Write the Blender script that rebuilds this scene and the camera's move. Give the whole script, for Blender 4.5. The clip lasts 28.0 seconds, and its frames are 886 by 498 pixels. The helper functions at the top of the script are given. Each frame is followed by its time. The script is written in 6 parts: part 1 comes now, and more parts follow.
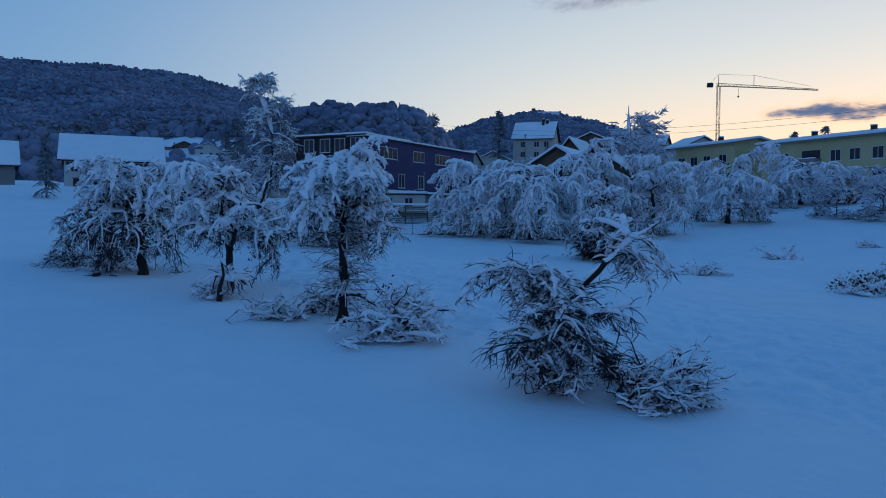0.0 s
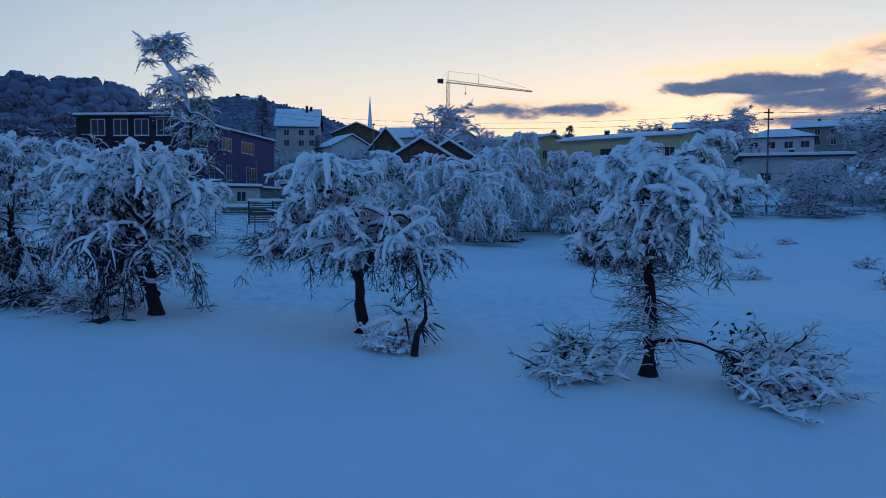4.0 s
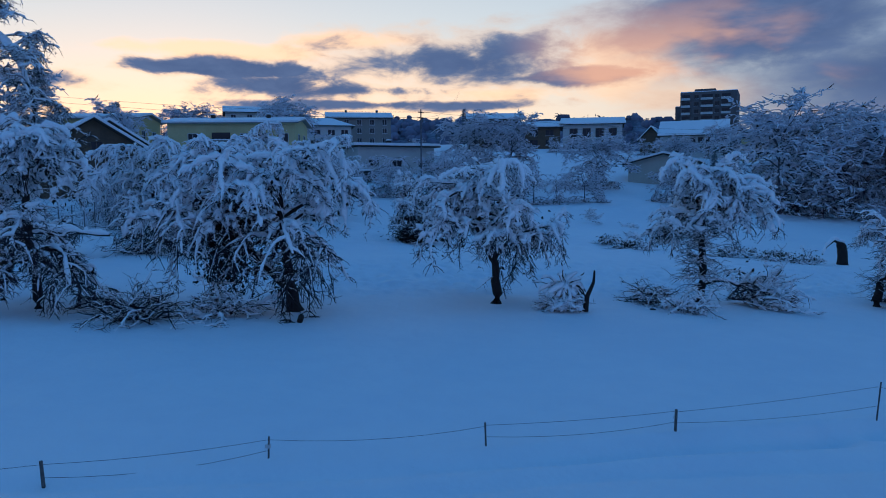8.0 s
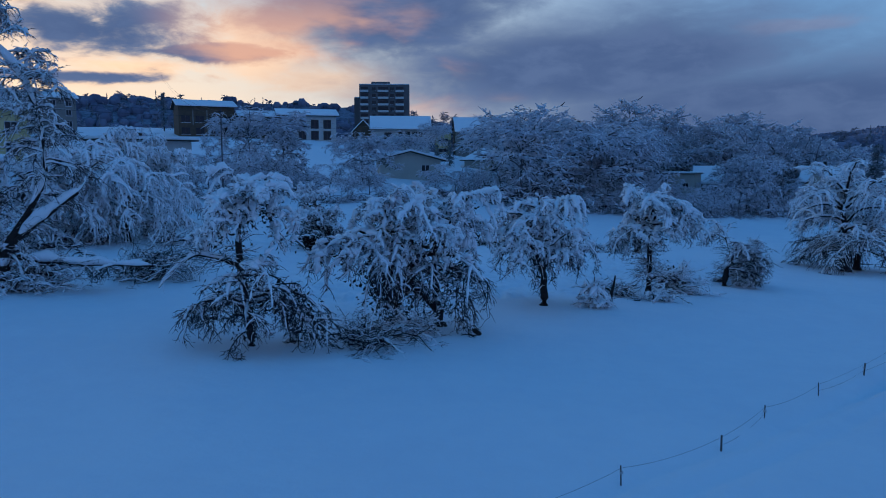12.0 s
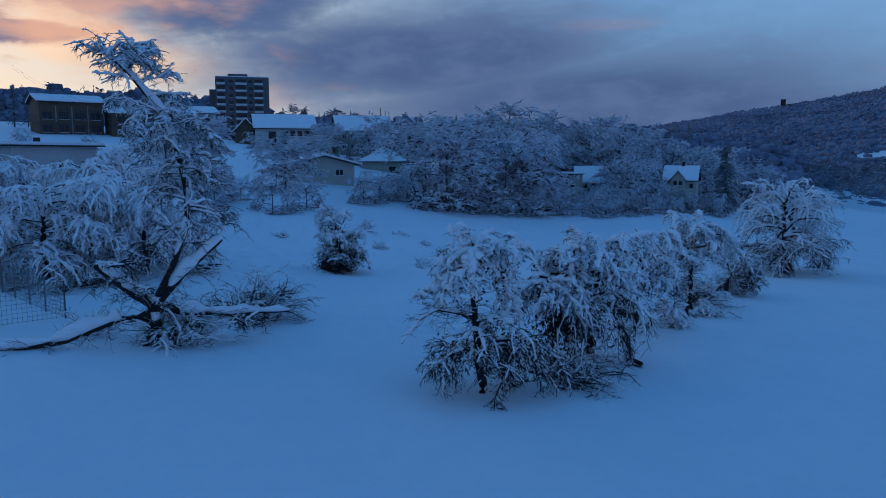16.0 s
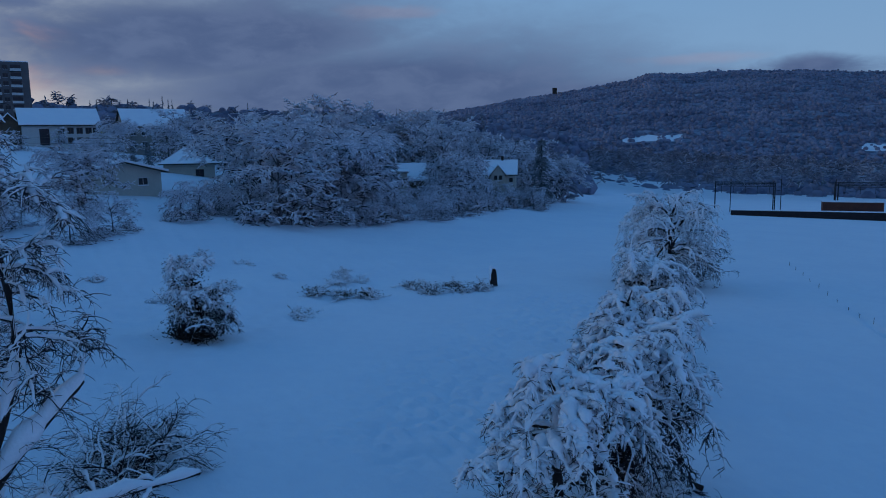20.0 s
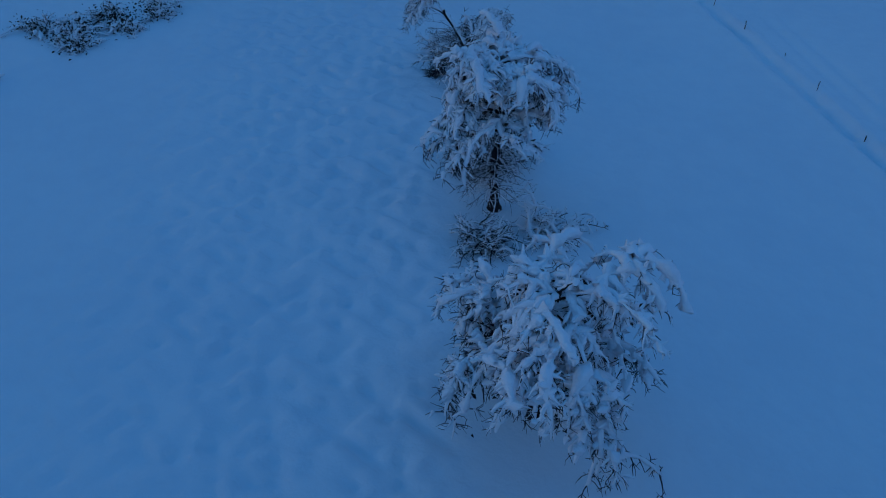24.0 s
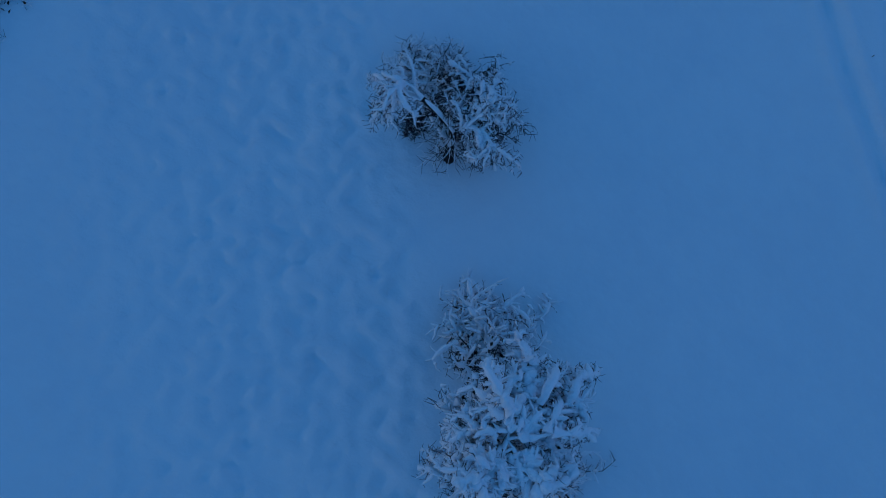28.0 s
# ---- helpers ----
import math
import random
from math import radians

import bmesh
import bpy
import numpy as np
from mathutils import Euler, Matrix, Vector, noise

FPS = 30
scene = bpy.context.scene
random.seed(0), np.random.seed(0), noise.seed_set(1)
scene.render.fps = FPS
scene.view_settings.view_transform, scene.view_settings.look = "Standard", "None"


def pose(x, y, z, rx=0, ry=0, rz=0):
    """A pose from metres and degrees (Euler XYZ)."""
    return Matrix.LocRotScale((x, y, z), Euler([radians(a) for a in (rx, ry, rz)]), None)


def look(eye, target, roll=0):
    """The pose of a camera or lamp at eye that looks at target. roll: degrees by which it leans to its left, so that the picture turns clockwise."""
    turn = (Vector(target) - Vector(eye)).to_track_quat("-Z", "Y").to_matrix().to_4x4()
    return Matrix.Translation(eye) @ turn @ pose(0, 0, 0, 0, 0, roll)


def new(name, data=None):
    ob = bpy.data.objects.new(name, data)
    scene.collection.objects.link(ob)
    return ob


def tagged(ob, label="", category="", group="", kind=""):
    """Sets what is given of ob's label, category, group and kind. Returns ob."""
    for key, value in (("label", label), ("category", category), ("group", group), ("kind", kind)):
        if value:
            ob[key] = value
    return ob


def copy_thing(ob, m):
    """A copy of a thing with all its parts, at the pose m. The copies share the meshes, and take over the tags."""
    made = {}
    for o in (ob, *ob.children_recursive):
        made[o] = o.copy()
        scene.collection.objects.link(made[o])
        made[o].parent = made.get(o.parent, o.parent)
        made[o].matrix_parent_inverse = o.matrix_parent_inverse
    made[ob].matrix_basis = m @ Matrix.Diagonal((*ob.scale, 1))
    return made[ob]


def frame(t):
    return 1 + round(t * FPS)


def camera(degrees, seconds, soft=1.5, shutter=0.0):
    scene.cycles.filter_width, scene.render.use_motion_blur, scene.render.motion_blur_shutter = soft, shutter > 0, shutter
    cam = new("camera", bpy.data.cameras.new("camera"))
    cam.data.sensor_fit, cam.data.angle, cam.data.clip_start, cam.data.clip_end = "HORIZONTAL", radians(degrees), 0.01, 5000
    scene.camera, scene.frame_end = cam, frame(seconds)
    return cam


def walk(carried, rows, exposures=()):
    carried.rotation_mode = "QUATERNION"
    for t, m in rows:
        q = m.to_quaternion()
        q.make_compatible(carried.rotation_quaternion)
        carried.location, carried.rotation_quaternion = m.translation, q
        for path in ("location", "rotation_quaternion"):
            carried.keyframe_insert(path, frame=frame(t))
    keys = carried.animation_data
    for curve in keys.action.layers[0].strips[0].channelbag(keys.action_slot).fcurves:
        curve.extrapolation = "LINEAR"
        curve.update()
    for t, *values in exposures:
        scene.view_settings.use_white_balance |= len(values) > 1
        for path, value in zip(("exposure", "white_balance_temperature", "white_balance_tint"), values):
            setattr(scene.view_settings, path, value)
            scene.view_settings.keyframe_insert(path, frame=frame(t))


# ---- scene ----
cam = camera(61.7, 28.0, soft=0.95)
PATH = [
    (0, (-0.546, 5.850, 3.706), (-0.677, 9.844, 3.538), 0.35),
    (0.5, (-1.857, 7.146, 3.887), (-1.844, 11.142, 3.706), 0.30),
    (1, (-3.281, 8.419, 4.050), (-3.158, 12.413, 3.863), 0.31),
    (1.5, (-4.916, 9.645, 4.177), (-4.715, 13.635, 3.978), 0.49),
    (2, (-6.785, 10.823, 4.273), (-6.475, 14.806, 4.070), 0.60),
    (2.5, (-8.920, 11.959, 4.341), (-8.428, 15.923, 4.138), 0.49),
    (3, (-11.264, 13.051, 4.391), (-10.497, 16.971, 4.188), 0.20),
    (3.5, (-13.579, 14.051, 4.402), (-12.472, 17.889, 4.189), 0.11),
    (5.5, (-23.768, 18.084, 4.402), (-21.564, 21.412, 4.156), 0.20),
    (6, (-26.258, 19.179, 4.503), (-23.796, 22.321, 4.239), 0.10),
    (6.5, (-28.665, 20.440, 4.603), (-25.887, 23.304, 4.327), -0.10),
    (7, (-30.933, 21.779, 4.709), (-27.853, 24.315, 4.415), -0.30),
    (7.5, (-32.958, 23.142, 4.837), (-29.660, 25.384, 4.521), -0.20),
    (8, (-34.873, 24.713, 4.972), (-31.419, 26.699, 4.636), -0.30),
    (8.5, (-36.654, 26.320, 5.093), (-33.082, 28.087, 4.752), -0.69),
    (9, (-38.238, 28.039, 5.279), (-34.563, 29.578, 4.929), -0.97),
    (9.5, (-39.715, 29.877, 5.564), (-35.951, 31.179, 5.194), -0.55),
    (10, (-41.011, 31.709, 5.844), (-37.175, 32.776, 5.458), -0.33),
    (10.5, (-42.255, 33.523, 6.123), (-38.365, 34.367, 5.726), -0.46),
    (11, (-43.420, 35.389, 6.510), (-39.492, 36.016, 6.092), -0.55),
    (11.5, (-44.406, 37.397, 6.876), (-40.450, 37.800, 6.443), -0.27),
    (13.5, (-46.451, 45.089, 8.100), (-42.482, 44.913, 7.630), -0.06),
    (14, (-46.544, 46.799, 8.381), (-42.582, 46.521, 7.905), -0.19),
    (14.5, (-46.677, 48.372, 8.680), (-42.724, 47.996, 8.198), -0.12),
    (15, (-46.628, 49.812, 8.960), (-42.687, 49.336, 8.472), -0.16),
    (15.5, (-46.423, 51.288, 9.263), (-42.496, 50.710, 8.770), -0.09),
    (16, (-46.141, 52.763, 9.571), (-42.229, 52.093, 9.073), -0.02),
    (16.5, (-45.496, 54.133, 9.853), (-41.601, 53.373, 9.357), -0.05),
    (17, (-44.610, 55.316, 10.170), (-40.735, 54.458, 9.671), -0.18),
    (17.5, (-43.470, 56.212, 10.481), (-39.625, 55.230, 9.983), -0.43),
    (18, (-41.921, 56.778, 10.766), (-38.111, 55.668, 10.268), -0.47),
    (18.5, (-40.195, 57.018, 11.057), (-36.428, 55.770, 10.554), -0.71),
    (19, (-38.386, 57.144, 11.334), (-34.669, 55.752, 10.836), -0.56),
    (19.5, (-36.258, 56.821, 11.619), (-32.600, 55.283, 11.118), -0.71),
    (20, (-34.124, 56.290, 11.848), (-30.557, 54.572, 11.273), -0.77),
    (20.5, (-31.762, 55.610, 11.917), (-28.325, 53.716, 11.139), -0.84),
    (21, (-29.126, 54.756, 11.979), (-25.862, 52.688, 10.947), -0.72),
    (21.5, (-26.561, 53.555, 12.118), (-23.532, 51.279, 10.834), -0.53),
    (23.5, (-17.595, 47.523, 14.877), (-15.505, 45.128, 12.449), -1.14),
    (24, (-15.685, 45.926, 15.555), (-13.761, 43.659, 12.879), -0.97),
    (24.5, (-13.881, 44.257, 16.337), (-12.159, 42.128, 13.422), -0.66),
    (25, (-12.197, 42.533, 17.113), (-10.677, 40.580, 13.970), -0.62),
    (25.5, (-10.522, 40.660, 18.027), (-9.203, 38.924, 14.674), -0.62),
    (26, (-8.846, 38.627, 19.101), (-7.746, 37.147, 15.551), -0.59),
    (26.5, (-7.224, 36.460, 20.217), (-6.318, 35.255, 16.512), -0.93),
    (27, (-5.531, 34.288, 21.359), (-4.818, 33.332, 17.541), -0.71),
    (27.5, (-3.845, 31.890, 22.467), (-3.314, 31.203, 18.562), -1.53),
    (28, (-2.244, 29.554, 23.525), (-1.887, 29.097, 19.567), -1.74),
]
walk(cam, [(t, look(eye, target, roll)) for t, eye, target, roll in PATH],
     exposures=[(0, 0.18, 6850, 11), (5, 0.18, 6850, 11), (8, 0.16, 6500, 11), (11, 0.13, 6450, 11), (15, 0.11, 6480, 11), (18, 0.08, 6800, 13), (21, 0.07, 7050, 14), (23.5, -0.05, 6450, 9), (28, -0.1, 6250, 8)])

# ---------------------------------------------------------------- world: clear dusk sky with lit cloud banks
def nn(tree, kind, **props):
    n = tree.nodes.new(kind)
    for k, v in props.items():
        if k == "op":
            n.operation = v
        elif k == "blend":
            n.data_type, n.blend_type = "RGBA", v
    return n


class Graph:
    """Small node-writing helper: values are sockets or numbers."""

    def __init__(self, tree):
        self.t = tree

    def put(self, sock, v):
        if isinstance(v, (int, float)):
            sock.default_value = v
        elif isinstance(v, tuple):
            sock.default_value = v if len(v) == len(sock.default_value) else (*v, 1)
        else:
            self.t.links.new(v, sock)

    def m(self, op, a, b=0.0, c=0.0, clamp=False):
        n = nn(self.t, "ShaderNodeMath", op=op)
        n.use_clamp = clamp
        for s, v in zip(n.inputs, (a, b, c)):
            self.put(s, v)
        return n.outputs[0]

    def ramp01(self, x, lo, hi):
        n = self.t.nodes.new("ShaderNodeMapRange")
        n.interpolation_type = "SMOOTHSTEP"
        for k, v in zip(("Value", "From Min", "From Max", "To Min", "To Max"), (x, lo, hi, 0.0, 1.0)):
            self.put(n.inputs[k], v)
        return n.outputs["Result"]

    def mix(self, f, a, b, blend="MIX"):
        n = nn(self.t, "ShaderNodeMix", blend=blend)
        self.put(n.inputs["Factor"], f)
        self.put(n.inputs[6], a)
        self.put(n.inputs[7], b)
        return n.outputs[2]

    def noise(self, vec, scale, detail=4.0, rough=0.55, distort=0.0):
        n = self.t.nodes.new("ShaderNodeTexNoise")
        if vec is not None:
            self.put(n.inputs["Vector"], vec)
        for k, v in (("Scale", scale), ("Detail", detail), ("Roughness", rough), ("Distortion", distort)):
            n.inputs[k].default_value = v
        return n.outputs["Fac"]

    def xyz(self, x, y, z):
        n = self.t.nodes.new("ShaderNodeCombineXYZ")
        for s, v in zip(n.inputs, (x, y, z)):
            self.put(s, v)
        return n.outputs[0]


def build_world():
    w = bpy.data.worlds.new("dusk_sky")
    w.use_nodes = True
    scene.world = w
    t = w.node_tree
    t.nodes.clear()
    g = Graph(t)
    co = t.nodes.new("ShaderNodeTexCoord")
    sep = t.nodes.new("ShaderNodeSeparateXYZ")
    t.links.new(co.outputs["Generated"], sep.inputs[0])
    X, Y, Z = sep.outputs
    az = g.m("MULTIPLY", g.m("ARCTAN2", X, Y), 57.2958)
    el = g.m("MULTIPLY", g.m("ARCSINE", Z), 57.2958)
    # nearness to the place where the sun went down, azimuth 38 degrees
    near = g.m("ADD", g.m("MULTIPLY", X, math.sin(radians(SUN_AZ))), g.m("MULTIPLY", Y, math.cos(radians(SUN_AZ))))
    side = g.ramp01(near, 0.0, 1.0)
    low = g.m("SUBTRACT", 1.0, g.ramp01(el, 4.0, 34.0))
    lowest = g.m("SUBTRACT", 1.0, g.ramp01(el, 2.0, 13.0))
    sky = g.mix(g.ramp01(el, 2.0, 40.0), SKY_LOW, SKY_HIGH)
    sky = g.mix(g.m("MULTIPLY", g.m("SUBTRACT", 1.0, g.ramp01(near, -0.8, -0.25)), low), sky, SKY_BACK)
    sky = g.mix(g.m("MULTIPLY", g.ramp01(near, 0.25, 0.98), low), sky, SKY_CREAM)
    sky = g.mix(g.m("MULTIPLY", g.m("MULTIPLY", g.ramp01(near, 0.62, 1.0), lowest), 0.85), sky, SKY_GLOW)
    # cloud banks in degrees of azimuth and elevation
    wob = g.noise(g.xyz(g.m("MULTIPLY", az, 0.075), g.m("MULTIPLY", el, 0.22), 3.1), 1.0, 5.0, 0.5, 0.2)
    wob2 = g.noise(g.xyz(g.m("MULTIPLY", az, 0.26), g.m("MULTIPLY", el, 0.62), 8.2), 1.0, 6.0, 0.6, 0.3)
    rough = g.m("ADD", g.m("MULTIPLY", g.m("SUBTRACT", wob, 0.5), 2.6), g.m("MULTIPLY", g.m("SUBTRACT", wob2, 0.5), 2.0))

    def cover(shapes):
        total = None
        for a0, e0, wa, we, k in shapes:
            da = g.m("DIVIDE", g.m("SUBTRACT", az, a0), wa)
            de = g.m("DIVIDE", g.m("SUBTRACT", el, e0), we)
            r = g.m("SQRT", g.m("ADD", g.m("MULTIPLY", da, da), g.m("MULTIPLY", de, de)))
            d = g.ramp01(g.m("ADD", g.m("SUBTRACT", 1.0, r), g.m("MULTIPLY", rough, k)), -0.42, 0.62)
            total = d if total is None else g.m("MAXIMUM", total, d)
        return total

    dens = cover(CLOUDS)
    thin = cover(WISPS)
    sky = g.mix(g.m("MULTIPLY", thin, g.m("ADD", 0.3, g.m("MULTIPLY", side, 0.4))), sky, g.mix(g.ramp01(near, 0.2, 0.75), CLOUD_ROSE, CLOUD_LIT))
    thick = g.ramp01(dens, 0.30, 0.92)
    lit = g.m("MULTIPLY", g.ramp01(near, 0.72, 0.97), g.m("SUBTRACT", 1.0, g.ramp01(el, 10.0, 20.0)))
    cloud = g.mix(g.ramp01(wob2, 0.35, 0.7), CLOUD_DARK, CLOUD_MID)
    cloud = g.mix(g.m("MULTIPLY", lit, g.m("SUBTRACT", 1.0, g.m("MULTIPLY", thick, 1.0))), cloud, CLOUD_LIT)
    cloud = g.mix(g.m("MULTIPLY", g.m("MULTIPLY", g.m("MULTIPLY", g.ramp01(near, 0.62, 0.76), g.m("SUBTRACT", 1.0, g.ramp01(near, 0.84, 0.90))), g.m("MULTIPLY", g.ramp01(wob, 0.46, 0.62), g.m("SUBTRACT", 1.0, g.ramp01(el, 8.0, 15.0)))), 0.78), cloud, CLOUD_PINK)
    sky = g.mix(g.m("MULTIPLY", dens, 0.985), sky, cloud)
    bg = t.nodes.new("ShaderNodeBackground")
    t.links.new(sky, bg.inputs["Color"])
    bg.inputs["Strength"].default_value = SKY_STRENGTH
    nish = t.nodes.new("ShaderNodeTexSky")
    nish.sky_type = "NISHITA"
    nish.sun_disc = False
    nish.sun_elevation, nish.sun_rotation = radians(0.5), radians(SUN_AZ)
    bg2 = t.nodes.new("ShaderNodeBackground")
    t.links.new(g.mix(dens, nish.outputs[0], (0.0, 0.0, 0.0)), bg2.inputs["Color"])
    bg2.inputs["Strength"].default_value = 0.05
    add = t.nodes.new("ShaderNodeAddShader")
    out = t.nodes.new("ShaderNodeOutputWorld")
    t.links.new(bg.outputs[0], add.inputs[0])
    t.links.new(bg2.outputs[0], add.inputs[1])
    t.links.new(add.outputs[0], out.inputs[0])


SUN_AZ = 40.0
SKY_STRENGTH = 1.0
SKY_LOW = (0.13, 0.30, 0.55)
SKY_HIGH = (0.020, 0.150, 0.42)
SKY_CREAM = (0.60, 0.66, 0.67)
SKY_BACK = (0.115, 0.195, 0.50)
SKY_GLOW = (0.92, 0.64, 0.42)
CLOUD_DARK = (0.064, 0.112, 0.243)
CLOUD_MID = (0.089, 0.145, 0.288)
CLOUD_ROSE = (0.33, 0.30, 0.42)
CLOUD_LIT = (0.98, 0.62, 0.38)
CLOUD_PINK = (0.88, 0.47, 0.30)
# azimuth, elevation, half width, half height, roughness of the edge
CLOUDS = [
    (60.5, 9.2, 8.5, 2.6, 0.8), (53.0, 7.2, 12.0, 0.9, 1.1), (29.0, 7.4, 9.0, 0.7, 1.2), (54.0, 6.2, 13.0, 0.5, 1.1), (42.0, 8.6, 7.0, 0.6, 1.3), (70.0, 8.0, 6.0, 0.7, 1.1),
    (84.0, 11.5, 11.5, 5.2, 0.5), (98.0, 7.2, 21.0, 4.4, 0.30), (111.0, 3.6, 24.0, 5.2, 0.22), (128.0, 2.2, 15.0, 3.0, 0.40),
    (142.0, 4.6, 4.2, 0.8, 0.7), (12.0, 16.2, 6.0, 1.0, 1.2),
]
# thin clouds lit from below
WISPS = [(43.0, 9.8, 7.0, 0.5, 1.1), (55.0, 10.8, 5.0, 0.6, 1.0), (64.0, 7.0, 5.0, 0.6, 1.0), (73.5, 8.3, 3.5, 2.2, 0.8), (79.0, 6.6, 5.0, 1.4, 0.9), (92.0, 5.2, 1.6, 0.4, 0.8), (112.0, 9.4, 4.0, 0.5, 1.0), (134.0, 5.6, 4.0, 0.4, 1.0)]
build_world()


# ---------------------------------------------------------------- materials
def material(name, base, rough=0.7, metal=0.0, second=None, scale=3.0, amount=0.5, bump=0.0, bump_scale=20.0, island=0.0, obj=0.0, spec=0.3, fine=None):
    """Procedural surface: base colour broken by two scales of noise, with fine relief."""
    mat = bpy.data.materials.new(name)
    mat.use_nodes = True
    t = mat.node_tree
    b = t.nodes["Principled BSDF"]
    g = Graph(t)
    tc = t.nodes.new("ShaderNodeTexCoord").outputs["Object"]
    col = (*base, 1)
    second = second or tuple(c * 0.7 for c in base)
    n1 = g.noise(tc, scale, 4.0, 0.6)
    n2 = g.noise(tc, scale * 9, 3.0, 0.6)
    f = g.m("MULTIPLY", g.ramp01(g.m("ADD", g.m("MULTIPLY", n1, 0.65), g.m("MULTIPLY", n2, 0.35)), 0.38, 0.64), amount)
    c = g.mix(f, col, (*second, 1))
    if island:
        geo = t.nodes.new("ShaderNodeNewGeometry")
        c = g.mix(g.m("MULTIPLY", geo.outputs["Random Per Island"], island), c, (*second, 1))
    if obj:
        oi = t.nodes.new("ShaderNodeObjectInfo")
        c = g.mix(g.m("MULTIPLY", oi.outputs["Random"], obj), c, (*second, 1))
    t.links.new(c, b.inputs["Base Color"])
    g.put(b.inputs["Roughness"], rough)
    b.inputs["Metallic"].default_value = metal
    b.inputs["Specular IOR Level"].default_value = spec
    if bump:
        bn = t.nodes.new("ShaderNodeBump")
        bn.inputs["Strength"].default_value = bump
        bn.inputs["Distance"].default_value = 0.05
        h = g.m("ADD", g.noise(tc, bump_scale, 4.0, 0.6), g.m("MULTIPLY", g.noise(tc, bump_scale * 0.22, 3.0, 0.5), 2.0))
        t.links.new(h, bn.inputs["Height"])
        t.links.new(bn.outputs[0], b.inputs["Normal"])
    return mat


SNOW_GROUND = material("snow_field", (0.81, 0.85, 0.89), 0.75, second=(0.75, 0.80, 0.86), scale=0.12, amount=0.8, bump=0.9, bump_scale=2.6, spec=0.15)
SNOW = material("snow_load", (0.95, 0.95, 0.97), 0.7, second=(0.86, 0.86, 0.91), scale=2.0, amount=0.6, bump=0.5, bump_scale=14.0, spec=0.15)
SNOW_ROOF = material("snow_roof", (0.86, 0.88, 0.91), 0.7, second=(0.78, 0.82, 0.87), scale=0.5, amount=0.6, bump=0.3, bump_scale=2.0, spec=0.15)
FROST = material("frosted_twigs", (0.91, 0.91, 0.95), 0.8, second=(0.38, 0.37, 0.46), scale=0.35, amount=0.3, island=0.34, spec=0.15)
FROST_BARK = material("frosted_bark", (0.085, 0.075, 0.085), 0.9, second=(0.26, 0.26, 0.30), scale=0.8, amount=0.5)
FROST_FAR = material("frosted_wood", (0.50, 0.53, 0.60), 0.85, second=(0.13, 0.13, 0.17), scale=0.06, amount=0.8, island=0.7, spec=0.1)
CONIFER = material("snowy_needles", (0.05, 0.075, 0.075), 0.8, second=(0.42, 0.46, 0.52), scale=0.7, amount=0.6, island=0.45, spec=0.1)
BARK = material("apple_bark", (0.036, 0.026, 0.025), 0.9, second=(0.025, 0.02, 0.02), scale=5.0, amount=0.8, bump=0.8, bump_scale=18.0)
TWIG = material("bare_twigs", (0.030, 0.020, 0.023), 0.9, second=(0.014, 0.010, 0.012), scale=2.0, amount=0.7, island=0.5)
TWIG_ICE = material("rimed_twigs", (0.026, 0.019, 0.022), 0.9, second=(0.12, 0.11, 0.14), scale=1.5, amount=0.25, island=0.3)
WOOD_RAW = material("broken_wood", (0.30, 0.17, 0.08), 0.8, second=(0.16, 0.09, 0.05), scale=6.0, amount=0.7, bump=0.5, bump_scale=30.0)
LEAF_DEAD = material("withered_leaves", (0.045, 0.032, 0.022), 0.85, second=(0.018, 0.015, 0.013), scale=3.0, amount=0.7, island=0.6)
POST = material("fence_post", (0.05, 0.047, 0.05), 0.7, second=(0.22, 0.21, 0.21), scale=8.0, amount=0.5)
WIRE = material("fence_wire", (0.05, 0.05, 0.055), 0.5, metal=0.6)
STEEL = material("galvanised_steel", (0.22, 0.23, 0.25), 0.5, metal=0.7, scale=4.0)
DARK_STEEL = material("dark_steel", (0.045, 0.045, 0.055), 0.6, metal=0.4, scale=3.0)
GLASS = material("dark_glass", (0.02, 0.024, 0.03), 0.25, second=(0.035, 0.04, 0.05), scale=0.6, spec=0.35)
FRAME_W = material("window_frame_white", (0.55, 0.55, 0.56), 0.6, scale=2.0, amount=0.3)
FRAME_D = material("window_frame_brown", (0.10, 0.075, 0.06), 0.7, scale=2.0, amount=0.4)
WALL_YELLOW = material("yellow_render", (0.60, 0.50, 0.27), 0.9, second=(0.52, 0.43, 0.23), scale=0.35, amount=0.7, bump=0.2, bump_scale=12.0)
WALL_BLUE = material("blue_cladding", (0.045, 0.046, 0.125), 0.7, second=(0.034, 0.036, 0.105), scale=0.5, amount=0.7, bump=0.15, bump_scale=6.0)
WALL_BLACK = material("dark_timber_cladding", (0.035, 0.026, 0.028), 0.85, second=(0.02, 0.017, 0.018), scale=1.2, amount=0.8, bump=0.4, bump_scale=8.0)
WALL_GREY = material("grey_render", (0.27, 0.25, 0.23), 0.9, second=(0.21, 0.195, 0.18), scale=0.4, amount=0.7, bump=0.2, bump_scale=12.0)
WALL_WHITE = material("white_render", (0.55, 0.54, 0.52), 0.9, second=(0.45, 0.44, 0.43), scale=0.4, amount=0.7, bump=0.2, bump_scale=12.0)
WALL_CREAM = material("cream_render", (0.50, 0.475, 0.42), 0.9, second=(0.42, 0.395, 0.35), scale=0.4, amount=0.7, bump=0.2, bump_scale=12.0)
WALL_BROWN = material("brown_timber", (0.14, 0.095, 0.065), 0.85, second=(0.085, 0.06, 0.045), scale=1.0, amount=0.8, bump=0.4, bump_scale=8.0)
